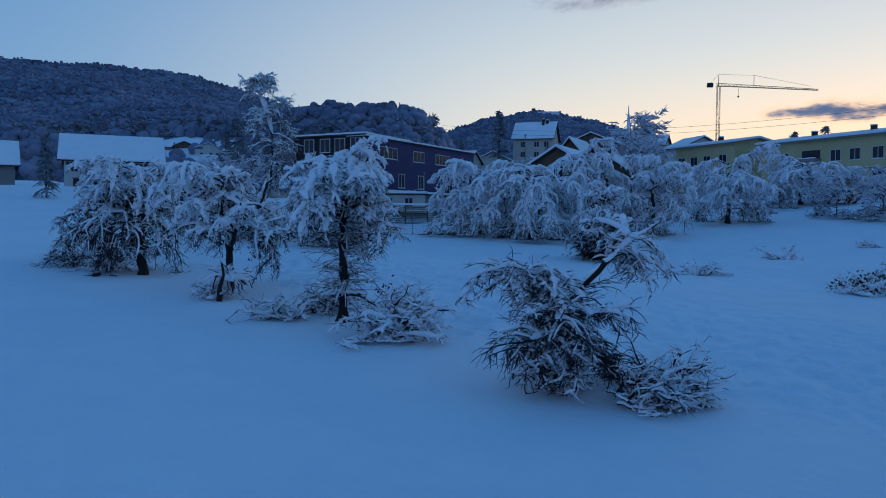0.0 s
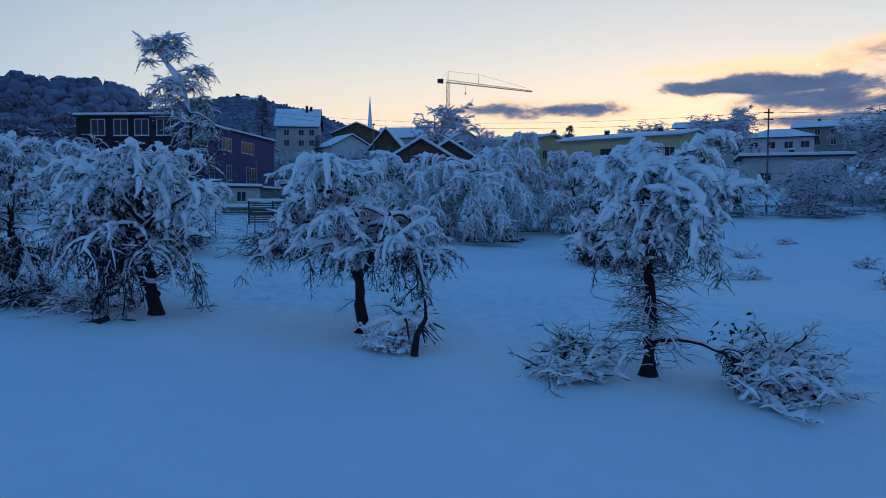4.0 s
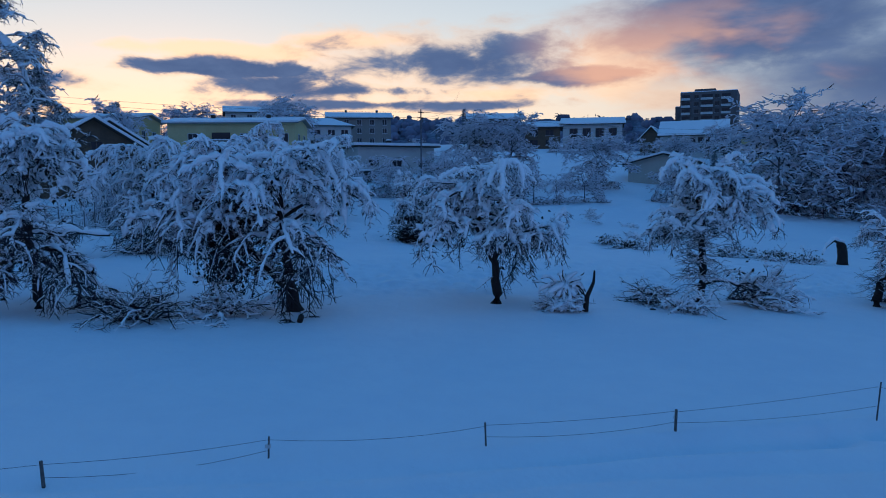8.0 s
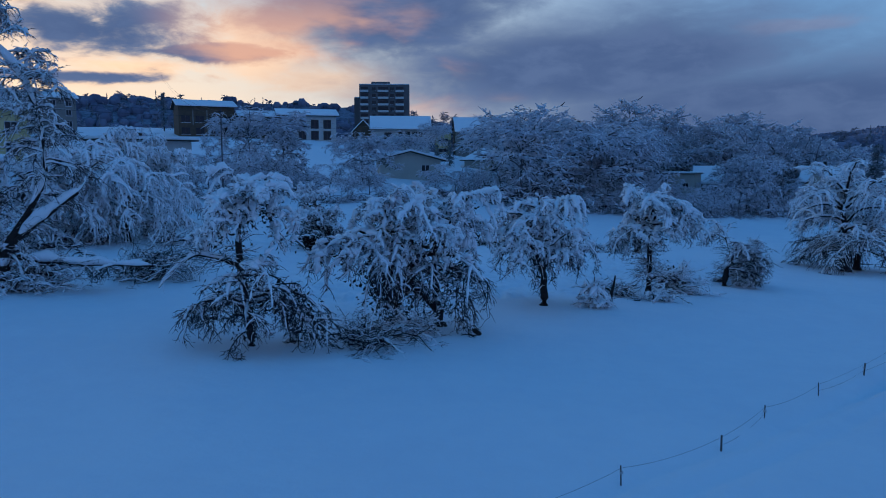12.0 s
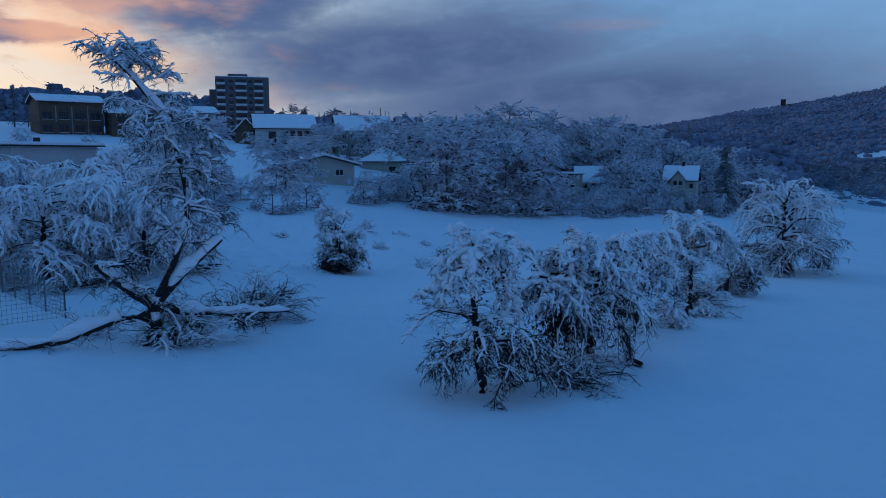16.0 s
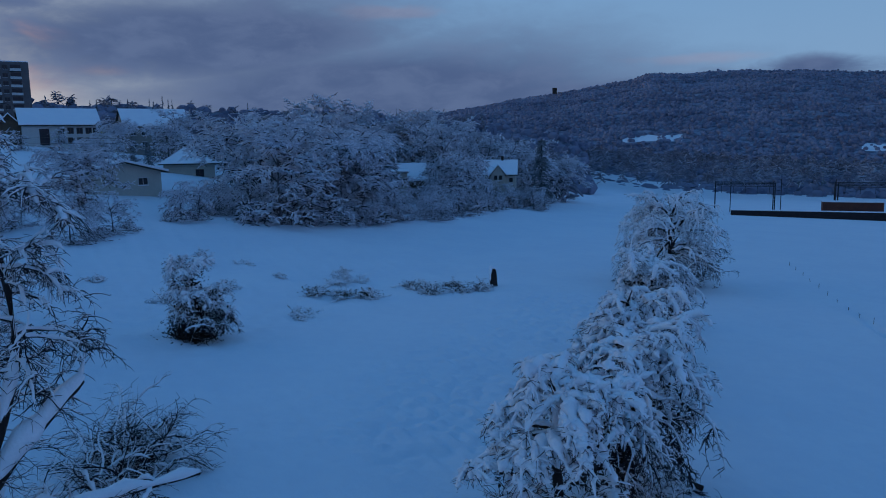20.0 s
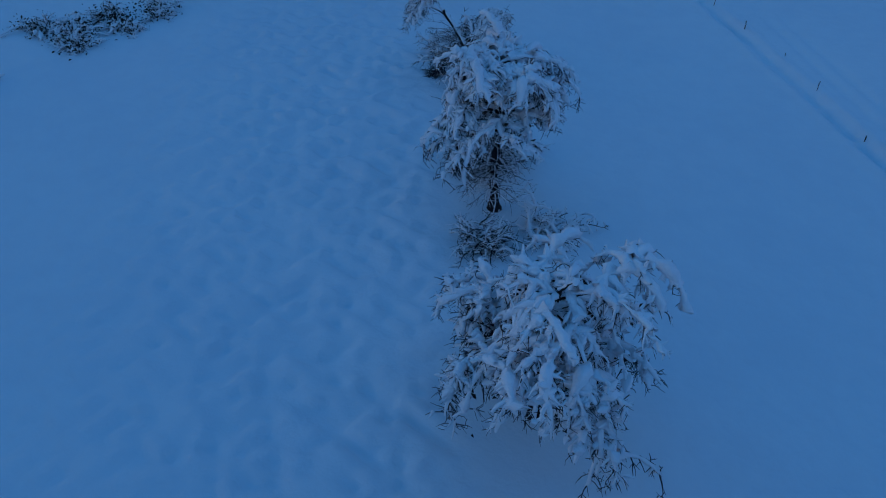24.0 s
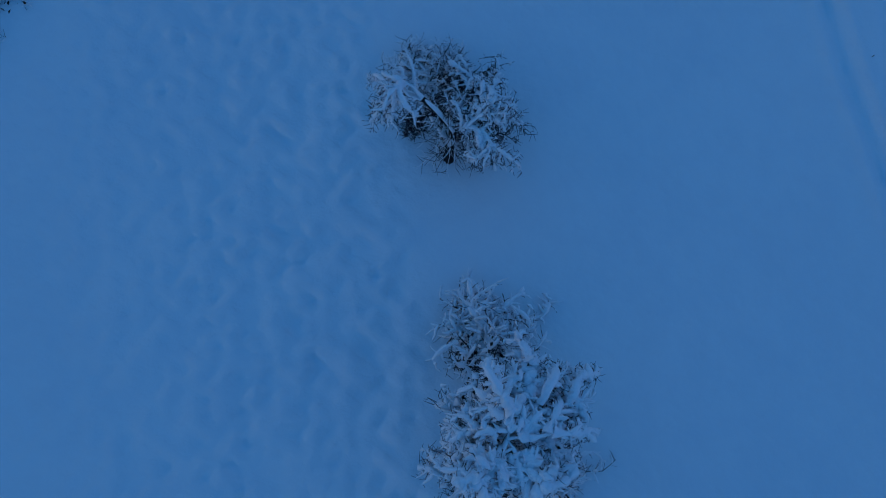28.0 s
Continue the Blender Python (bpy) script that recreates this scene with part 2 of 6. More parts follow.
WALL_TOWER = material("concrete_panels", (0.15, 0.13, 0.13), 0.9, second=(0.11, 0.10, 0.10), scale=0.2, amount=0.7)
RED_PAINT = material("rust_red_wagon", (0.16, 0.05, 0.035), 0.75, second=(0.09, 0.035, 0.03), scale=0.4, amount=0.8)
ORANGE = material("orange_paint", (0.55, 0.20, 0.05), 0.6, scale=1.0, amount=0.4)
# near-black with the shade under eaves put into the colour; doors and wheels share it
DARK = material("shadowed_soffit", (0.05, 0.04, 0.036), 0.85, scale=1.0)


# ---------------------------------------------------------------- mesh helpers
def mesh_arrays(name, verts, faces, mats, index=None, smooth=True):
    """A mesh from an array of vertices and arrays of quads or triangles."""
    me = bpy.data.meshes.new(name)
    verts = np.asarray(verts, float)
    faces = np.asarray(faces, np.int32)
    n, k = faces.shape
    me.vertices.add(len(verts))
    me.vertices.foreach_set("co", verts.ravel())
    me.loops.add(n * k)
    me.loops.foreach_set("vertex_index", faces.ravel())
    me.polygons.add(n)
    me.polygons.foreach_set("loop_start", np.arange(n, dtype=np.int32) * k)
    me.polygons.foreach_set("use_smooth", np.full(n, smooth))
    if index is not None:
        me.polygons.foreach_set("material_index", np.asarray(index, np.int32))
    for mt in (mats if isinstance(mats, (list, tuple)) else [mats]):
        me.materials.append(mt)
    me.update(calc_edges=True)
    return me


def put(name, me, parent=None, label="", at=None):
    ob = new(name, me)
    if parent is not None:
        ob.parent = parent
    if at is not None:
        ob.matrix_basis = at
    if label:
        ob["label"] = label
    return ob


def thing(name, label, category, at=(0, 0, 0), rz=0.0, group="", kind=""):
    ob = new(name)
    ob.matrix_basis = pose(*at, 0, 0, rz)
    return tagged(ob, label, category, group, kind)


class Boxes:
    """Collects bevel-free boxes, prisms and tubes into one bmesh for one part."""

    def __init__(self):
        self.v, self.f = [], []

    def box(self, x0, y0, z0, x1, y1, z1):
        i = len(self.v)
        self.v += [(x0, y0, z0), (x1, y0, z0), (x1, y1, z0), (x0, y1, z0), (x0, y0, z1), (x1, y0, z1), (x1, y1, z1), (x0, y1, z1)]
        self.f += [tuple(i + a for a in q) for q in ((3, 2, 1, 0), (4, 5, 6, 7), (0, 1, 5, 4), (1, 2, 6, 5), (2, 3, 7, 6), (3, 0, 4, 7))]
        return self

    def hexa(self, pts):
        i = len(self.v)
        self.v += [tuple(p) for p in pts]
        self.f += [tuple(i + a for a in q) for q in ((3, 2, 1, 0), (4, 5, 6, 7), (0, 1, 5, 4), (1, 2, 6, 5), (2, 3, 7, 6), (3, 0, 4, 7))]
        return self

    def beam(self, a, b, r, sides=5, r2=None):
        a, b = Vector(a), Vector(b)
        d = (b - a).normalized()
        s = d.orthogonal().normalized()
        u = d.cross(s)
        i = len(self.v)
        for p, rr in ((a, r), (b, r if r2 is None else r2)):
            for k in range(sides):
                w = 2 * math.pi * k / sides
                self.v.append(tuple(p + (s * math.cos(w) + u * math.sin(w)) * rr))
        for k in range(sides):
            self.f.append((i + k, i + (k + 1) % sides, i + sides + (k + 1) % sides, i + sides + k))
        self.f.append(tuple(i + k for k in reversed(range(sides))))
        self.f.append(tuple(i + sides + k for k in range(sides)))
        return self

    def part(self, name, mat, parent=None, label="", bevel=0.0, smooth=False):
        bm = bmesh.new()
        vs = [bm.verts.new(p) for p in self.v]
        for q in self.f:
            bm.faces.new([vs[k] for k in q])
        if bevel:
            bmesh.ops.bevel(bm, geom=list(bm.edges), offset=bevel, segments=2, affect="EDGES", profile=0.6)
        me = bpy.data.meshes.new(name)
        bm.to_mesh(me)
        bm.free()
        me.materials.append(mat)
        if smooth:
            me.polygons.foreach_set("use_smooth", np.full(len(me.polygons), True))
        return put(name, me, parent, label)


def smooth01(x):
    x = np.clip(x, 0.0, 1.0)
    return x * x * (3 - 2 * x)


def value_noise(x, y, seed=0):
    """Smooth lattice noise on arrays, in -1..1."""
    x, y = np.asarray(x, float), np.asarray(y, float)
    xi, yi = np.floor(x).astype(np.int64), np.floor(y).astype(np.int64)
    fx, fy = smooth01(x - xi), smooth01(y - yi)

    def h(a, b):
        k = (a * 374761393 + b * 668265263 + seed * 982451653) & 0xFFFFFFFF
        k = ((k ^ (k >> 13)) * 1274126177) & 0xFFFFFFFF
        return ((k ^ (k >> 16)) & 0xFFFF) / 32767.5 - 1.0

    return (h(xi, yi) * (1 - fx) + h(xi + 1, yi) * fx) * (1 - fy) + (h(xi, yi + 1) * (1 - fx) + h(xi + 1, yi + 1) * fx) * fy


# ---------------------------------------------------------------- ground
def ground_z(x, y):
    """Height of the snow: a field falling gently to the valley, with the bank up to the houses."""
    x, y = np.asarray(x, float), np.asarray(y, float)
    u, v = 0.69 * x - 0.72 * y, 0.72 * x + 0.69 * y
    far = np.maximum(np.hypot(x, y) - 380, 0)
    z = -0.0185 * x + 0.049 * y - 1.35
    z = np.where(far > 0, z * 380 / np.maximum(np.hypot(x, y), 380) - 0.012 * far, z)
    rise = np.interp(v, (40, 50, 60, 73, 95, 140, 200, 320), (0, 0.5, 1.5, 3.0, 5.8, 11.0, 15.0, 18.0))
    z = z + rise * np.interp(u, (-130, -90, -55, 0, 40, 100), (0.1, 0.18, 0.6, 0.92, 1.15, 1.0))
    z = z + 2.6 * smooth01((-u - 95) / 28) * smooth01((75 - v) / 40)
    z = z + np.interp(v, (-20, 3, 10, 17.6, 24, 29, 36, 46), (0.16, 0.18, 0.02, 0.0, 0.1, 0.3, 0.22, 0.08)) * smooth01((120 - np.hypot(x + 10, y - 40)) / 60)
    near = np.exp(-(np.hypot(x + 10, y - 40) / 130.0) ** 2)
    z = z + near * (0.10 * value_noise(x / 9, y / 9, 1) + 0.05 * value_noise(x / 3.1, y / 3.1, 2) + 0.022 * value_noise(x / 1.1, y / 1.1, 3))
    rubble = smooth01((v - 33) / 9) * smooth01((u + 45) / 12) * smooth01((15 - u) / 20) * near
    z = z + rubble * (0.16 * value_noise(x / 1.7, y / 1.7, 4) + 0.10 * value_noise(x / 0.8, y / 0.8, 5))
    lumps = smooth01((v - 18.6) / 2) * smooth01((34 - v) / 10) * smooth01((u + 46) / 6) * smooth01((-2 - u) / 8)
    z = z + lumps * (0.03 * value_noise(x / 1.3, y / 1.3, 6) + 0.15 * value_noise(x / 0.36, y / 0.36, 8))
    for v0 in (1.5, 2.35):
        z = z - 0.10 * np.exp(-((v - v0 + 0.25 * value_noise(u / 6, u * 0, 7)) / 0.22) ** 2) * smooth01((u + 60) / 10)
    d = v - (4.05 + 0.07 * (u + 15) + 0.12 * value_noise(u / 3, u * 0, 9))
    z = z + (0.10 * np.exp(-((np.abs(d) - 0.55) / 0.22) ** 2) - 0.30 * np.exp(-(d / 0.32) ** 2) * (0.75 + 0.5 * value_noise(u / 0.5, u * 0, 10))) * smooth01((u + 40) / 6) * smooth01((4 - u) / 6)
    return z


def gz(x, y):
    return float(ground_z(x, y))


def axis(lo, hi, step, far_lo, far_hi):
    mid = np.arange(lo, hi + step, step)
    out, d, p = [], step, mid[-1]
    while p < far_hi:
        d *= 1.18
        p += d
        out.append(p)
    back, d, p = [], step, mid[0]
    while p > far_lo:
        d *= 1.18
        p -= d
        back.append(p)
    return np.concatenate((back[::-1], mid, out))


def build_ground():
    xs, ys = axis(-40, 14, 0.14, -4200, 4200), axis(10, 62, 0.14, -4200, 4200)
    gx, gy = np.meshgrid(xs, ys, indexing="ij")
    v = np.stack((gx, gy, ground_z(gx, gy)), -1).reshape(-1, 3)
    n, m = len(xs), len(ys)
    i = (np.arange(n - 1)[:, None] * m + np.arange(m - 1)[None]).ravel()
    f = np.stack((i, i + m, i + m + 1, i + 1), -1)
    tagged(put("ground", mesh_arrays("ground", v, f, SNOW_GROUND)), "snow-covered orchard meadow sloping gently to the valley", "ground", kind="structure")


build_ground()


# ---------------------------------------------------------------- branches
def tubes(lines, radii, sides, lift=0.0, flat=1.0):
    """Tubes round N polylines of K points (N, K, 3) with radii (N, K): vertices and quads. The rings lie square to each line."""
    n, k, _ = lines.shape
    d = np.empty_like(lines)
    d[:, 1:-1] = lines[:, 2:] - lines[:, :-2]
    d[:, 0], d[:, -1] = lines[:, 1] - lines[:, 0], lines[:, -1] - lines[:, -2]
    d /= np.linalg.norm(d, axis=-1, keepdims=True) + 1e-9
    s = np.cross(d, np.array((0.0, 0.0, 1.0)))
    ln = np.linalg.norm(s, axis=-1, keepdims=True)
    s = np.where(ln > 0.05, s / np.maximum(ln, 1e-6), np.array((1.0, 0.0, 0.0)))
    u = np.cross(s, d)
    c = lines.copy()
    c[..., 2] += lift
    w = 2 * np.pi * (np.arange(sides) + 0.25) / sides
    ring = (s[:, :, None] * np.cos(w)[None, None, :, None] + u[:, :, None] * (np.sin(w) * flat)[None, None, :, None]) * radii[:, :, None, None]
    v = (c[:, :, None] + ring).reshape(-1, 3)
    a = (np.arange(n)[:, None, None] * k + np.arange(k - 1)[None, :, None]) * sides + np.arange(sides)[None, None]
    b = (np.arange(n)[:, None, None] * k + np.arange(k - 1)[None, :, None]) * sides + (np.arange(sides)[None, None] + 1) % sides
    f = np.stack((a, b, b + sides, a + sides), -1).reshape(-1, 4)
    return v, f


class Bundle:
    """Gathers tubes for one mesh."""

    def __init__(self):
        self.v, self.f, self.n = [], [], 0

    def add(self, v, f):
        self.v.append(v)
        self.f.append(f + self.n)
        self.n += len(v)

    def mesh(self, name, mat, smooth=True):
        return mesh_arrays(name, np.concatenate(self.v), np.concatenate(self.f), mat, smooth=smooth)


def unit(a):
    return a / (np.linalg.norm(a, axis=-1, keepdims=True) + 1e-9)


def grow(rng, start, way, length, k, droop, wander, floor=None):
    """N lines that leave start along way and sink under their load."""
    n = len(start)
    pts = np.empty((n, k, 3))
    pts[:, 0] = start
    way = unit(way.copy())
    step = (length / (k - 1))[:, None]
    for i in range(1, k):
        way = unit(way + rng.normal(0, wander, (n, 3)) + np.array((0, 0, -1.0)) * (droop[:, None] * step))
        pts[:, i] = pts[:, i - 1] + way * step
    if floor is not None:
        pts[..., 2] = np.maximum(pts[..., 2], floor + 0.04 * rng.random((n, k)))
    return pts


def along(lines, frac):
    """Points and directions on lines at fractions (one line index and fraction each)."""
    idx, f = frac
    k = lines.shape[1]
    p = np.clip(f * (k - 1), 0, k - 1.001)
    i = p.astype(int)
    w = (p - i)[:, None]
    a, b = lines[idx, i], lines[idx, i + 1]
    return a * (1 - w) + b * w, unit(b - a)


def snow_on(rng, lines, bark_r, load, sides, keep=None):
    """Snow lying on the upper side of lines: thick where they lie flat, thin where they hang."""
    if keep is not None:
        lines, bark_r, load = lines[keep], bark_r[keep], load[keep]
    if not len(lines):
        return None
    n, k, _ = lines.shape
    d = np.gradient(lines, axis=1)
    flatness = np.hypot(d[..., 0], d[..., 1]) / (np.linalg.norm(d, axis=-1) + 1e-9)
    r = load[:, None] * (0.42 + 0.62 * flatness ** 1.3) * (1 + 0.38 * rng.normal(0, 1, (n, k)).clip(-1.6, 1.8))
    r[:, -1] *= 0.4
    r = np.maximum(r, 0.005)
    c = lines.copy()
    c[..., 2] += bark_r * 0.6 + r * 0.55
    return tubes(c, r, sides, 0.0, 0.85)


def tufts(rng, lines, count, size, floor=0.0):
    """Small uneven clumps of snow caught in the forks and on the bends of twigs."""
    n = len(lines)
    p, d = along(lines, (rng.integers(0, n, count), rng.uniform(0.05, 1.0, count)))
    p, d = p[p[:, 2] > floor], d[p[:, 2] > floor]
    m = len(p)
    s = size * rng.uniform(0.45, 1.5, m) ** 1.2
    way = unit(d + rng.normal(0, 0.55, (m, 3)))
    p = p + np.stack((rng.normal(0, 0.012, m), rng.normal(0, 0.012, m), s * 0.45), -1)
    l = np.stack((p - way * s[:, None] * rng.uniform(0.9, 1.7, (m, 1)), p + rng.normal(0, 0.25, (m, 3)) * s[:, None], p + way * s[:, None] * rng.uniform(0.9, 1.7, (m, 1))), 1)
    return tubes(l, s[:, None] * np.array((0.22, 0.85, 0.2))[None] * rng.uniform(0.8, 1.2, (m, 3)), 4, 0.0, 0.85)


def fan(rng, parent, idx, frac, spread, lift, size):
    """Child directions: outward from the parent line, turned sideways and lifted."""
    p, d = along(parent, (idx, frac))
    side = unit(np.cross(d, np.array((0, 0, 1.0))) + 1e-4) * np.where(rng.random(len(idx)) < 0.5, -1, 1)[:, None]
    way = d * (1 - spread) + side * spread * rng.uniform(0.5, 1.3, (len(idx), 1)) + np.array((0, 0, 1.0)) * (lift + rng.normal(0, 0.2, (len(idx), 1)))
    return p, unit(way), size * rng.uniform(0.55, 1.3, len(idx))


def curve_points(keys, k):
    """A smooth line of k points through a few key points."""
    keys = np.asarray(keys, float)
    t = np.linspace(0, len(keys) - 1, k)
    i = np.clip(t.astype(int), 0, len(keys) - 2)
    w = smooth01(t - i)[:, None] * 0.5 + (t - i)[:, None] * 0.5
    return keys[i] * (1 - w) + keys[i + 1] * w


def snowy_tree(name, label, x, y, trunks, limbs, seed, branches=70, twigs=9, size=1.25, load=0.085, droop=1.0, twig_len=0.75, bare_below=0.9, lift=0.35,
               wisps=0, category="tree", group="old fruit trees of the orchard row", shade_leaves=0, fine=4, clumps=1.0, heavy=0.0, ivy=None, even=0.0):
    """A fruit tree bent by snow. trunks: (key points, base radius, tip radius); limbs: (trunk, fraction, azimuth, lift, length, droop, radius)."""
    rng = np.random.default_rng(seed)
    root = thing(name, label, category, (x, y, gz(x, y)), group=group)
    bark, thin, icy, snow = Bundle(), Bundle(), Bundle(), Bundle()
    stems = []
    for keys, r0, r1 in trunks:
        ln = curve_points(keys, 12)
        ln[1:-1] += rng.normal(0, min(r0 * 0.16, 0.06 * np.linalg.norm(ln[-1] - ln[0]) / 5), (10, 3))
        stems.append(ln)
        rr = r0 + (r1 - r0) * np.linspace(0, 1, 12) ** 0.8
        rr[0] *= 1.45
        rr *= 1 + rng.normal(0, 0.07, 12)
        bark.add(*tubes(ln[None], rr[None], 9))
        s = snow_on(rng, ln[None, 2:], rr[None, 2:], np.array([r0 * 0.7 + r1 * 0.3 + 0.04 + heavy]), 7)
        snow.add(*s)
    arms, arm_r = [], []
    for ti, fr, azm, up, length, dr, r in limbs:
        p, d = along(stems[ti][None], (np.array([0]), np.array([fr])))
        way = np.array([[math.sin(radians(azm)), math.cos(radians(azm)), up]])
        ln = grow(rng, p, way, np.array([length]), 10, np.array([dr]), 0.17, 0.02)
        arms.append(ln[0])
        arm_r.append(r * np.linspace(1, 0.28, 10))
    arms, arm_r = np.array(arms), np.array(arm_r)
    bark.add(*tubes(arms, arm_r, 6))
    snow.add(*snow_on(rng, arms, arm_r, 0.036 + arm_r[:, 0] * 0.5, 6))
    # branches on the limbs, arching over and hanging
    reach = np.array([np.linalg.norm(np.diff(a, axis=0), axis=1).sum() for a in arms])
    idx = rng.choice(len(arms), branches, p=reach / reach.sum())
    p, way, ln = fan(rng, arms, idx, rng.uniform(0.12, 1.0, branches) ** 0.8, 0.6, lift, size)
    b1 = grow(rng, p, way, ln, 8, np.full(branches, droop * 1.9) * rng.uniform(0.5, 1.5, branches), 0.16, 0.03)
    r1 = 0.020 * np.linspace(1, 0.4, 8)[None] * rng.uniform(0.8, 1.4, (branches, 1))
    thin.add(*tubes(b1, r1, 4))
    top = max(b1[..., 2].max(), 0.1)
    keep = (b1[:, 3, 2] > bare_below * rng.uniform(0.5, 1.3, branches)) & (rng.random(branches) < 0.25 + 0.75 * smooth01(b1[:, 3, 2] / top * 1.25 + even)) | (rng.random(branches) < 0.12)
    crest = 0.45 + 1.05 * smooth01(b1[:, 2, 2] / top + even * 0.3)
    snow.add(*snow_on(rng, b1, r1, load * crest * rng.uniform(0.6, 1.5, branches), 5, keep))
    # hanging side shoots
    n2 = branches * twigs
    idx = rng.integers(0, branches, n2)
    p, way, ln = fan(rng, b1, idx, rng.uniform(0.05, 1.0, n2), 0.7, -0.1 + 0.3 * lift, twig_len)
    b2 = grow(rng, p, way, ln, 4, np.full(n2, droop * 2.6) * rng.uniform(0.2, 1.6, n2), 0.20, 0.02)
    r2 = 0.012 * np.linspace(1, 0.45, 4)[None] * rng.uniform(0.8, 1.4, (n2, 1))
    icy.add(*tubes(b2, r2, 3))
    keep = (b2[:, 2, 2] > bare_below * rng.uniform(0.5, 1.5, n2)) & (rng.random(n2) < 0.08 + 0.62 * smooth01(b2[:, 1, 2] / top + even) ** 1.6) | (rng.random(n2) < 0.04)
    snow.add(*snow_on(rng, b2, r2, load * 0.58 * (0.5 + 0.7 * smooth01(b2[:, 1, 2] / top)) * rng.uniform(0.5, 1.5, n2), 4, keep))
    # fine wisps
    n3 = n2 * fine // 2
    if n3:
        idx = rng.integers(0, n2, n3)
        p, way, ln = fan(rng, b2, idx, rng.uniform(0.1, 1.0, n3), 0.65, -0.1, twig_len * 0.5)
        b3 = grow(rng, p, way, ln, 3, np.full(n3, droop * 1.6) * rng.uniform(0, 1.6, n3), 0.2, 0.02)
        r3 = 0.0085 * np.linspace(1, 0.5, 3)[None] * np.ones((n3, 1))
        icy.add(*tubes(b3, r3, 3))
        keep = (b3[:, 1, 2] > bare_below * rng.uniform(0.6, 1.6, n3)) & (rng.random(n3) < 0.30 * smooth01(b3[:, 1, 2] / top * 1.2))
        snow.add(*snow_on(rng, b3, r3, load * 0.38 * rng.uniform(0.6, 1.4, n3), 3, keep))
    snow.add(*tufts(rng, b2, int(n2 * 0.8 * clumps), load * 1.05, max(bare_below * 0.6, top * (0.50 - 0.4 * even))))
    snow.add(*tufts(rng, b1, int(branches * 6 * clumps), load * 1.75, max(bare_below * 0.6, top * (0.46 - 0.4 * even))))
    if wisps:   # bare water shoots on the trunk
        ti = rng.integers(0, len(stems), wisps)
        p, d = along(np.array(stems), (ti, rng.uniform(0.15, 0.8, wisps)))
        a = rng.uniform(0, 6.283, wisps)
        w = grow(rng, p, np.stack((np.sin(a), np.cos(a), rng.uniform(-0.5, 0.7, wisps)), -1), rng.uniform(0.5, 1.5, wisps), 6, rng.uniform(0.1, 0.9, wisps), 0.15, 0.02)
        rw = 0.013 * np.linspace(1, 0.3, 6)[None] * np.ones((wisps, 1))
        thin.add(*tubes(w, rw, 3))
        idx = rng.integers(0, wisps, wisps * 6)
        p, way, ln = fan(rng, w, idx, rng.uniform(0.2, 1, wisps * 6), 0.6, 0.1, 0.4)
        w2 = grow(rng, p, way, ln, 4, np.full(wisps * 6, 0.6), 0.2, 0.02)
        rw2 = 0.008 * np.linspace(1, 0.4, 4)[None] * np.ones((wisps * 6, 1))
        thin.add(*tubes(w2, rw2, 3))
        snow.add(*snow_on(rng, w, rw, np.full(wisps, load * 0.3), 4, rng.random(wisps) < 0.5))
        snow.add(*snow_on(rng, w2, rw2, np.full(wisps * 6, load * 0.25), 3, rng.random(wisps * 6) < 0.4))
    put("trunk", bark.mesh("trunk", BARK), root)
    put("twig_mass", thin.mesh("twig_mass", TWIG), root, "thin dark hanging twigs")["kind"] = "stuff"
    put("twig_lace", icy.mesh("twig_lace", TWIG_ICE), root, "fine twigs grey with rime")["kind"] = "stuff"
    put("snow_cover", snow.mesh("snow_cover", SNOW), root, "thick white snow lying on the branches")
    if shade_leaves:   # withered leaves inside the crown, mostly added to imitate its inner shade
        pick = rng.integers(0, n2, shade_leaves)
        c = b2[pick, 2] * 0.75 + b2[pick, 2].mean(0) * 0.25 + rng.normal(0, 0.16, (shade_leaves, 3))
        put("leaves", leaf_mesh(rng, c, 0.075, LEAF_DEAD), root, "withered brown leaves, mostly added to imitate shade inside the crown")
    if ivy:   # dark evergreen ivy wound round one stem
        mid, wide, tall, count = ivy
        c = np.array(mid) + rng.normal(0, 1, (count, 3)) * np.array((wide, wide, tall))
        put("ivy", leaf_mesh(rng, c, 0.085, LEAF_DEAD), root, "dark ivy wound round the torn half")
    return root


def leaf_mesh(rng, centres, size, mat):
    n = len(centres)
    a = unit(rng.normal(0, 1, (n, 3)))
    b = unit(np.cross(a, rng.normal(0, 1, (n, 3))))
    s = size * rng.uniform(0.6, 1.5, (n, 1))
    c = np.cross(a, b) * s * 0.35
    v = np.stack((centres - a * s, centres - b * s * 0.5 + c, centres + a * s, centres + b * s * 0.5 + c), 1).reshape(-1, 3)
    f = np.arange(n * 4).reshape(-1, 4)
    return mesh_arrays("leaves", v, f, mat, smooth=False)


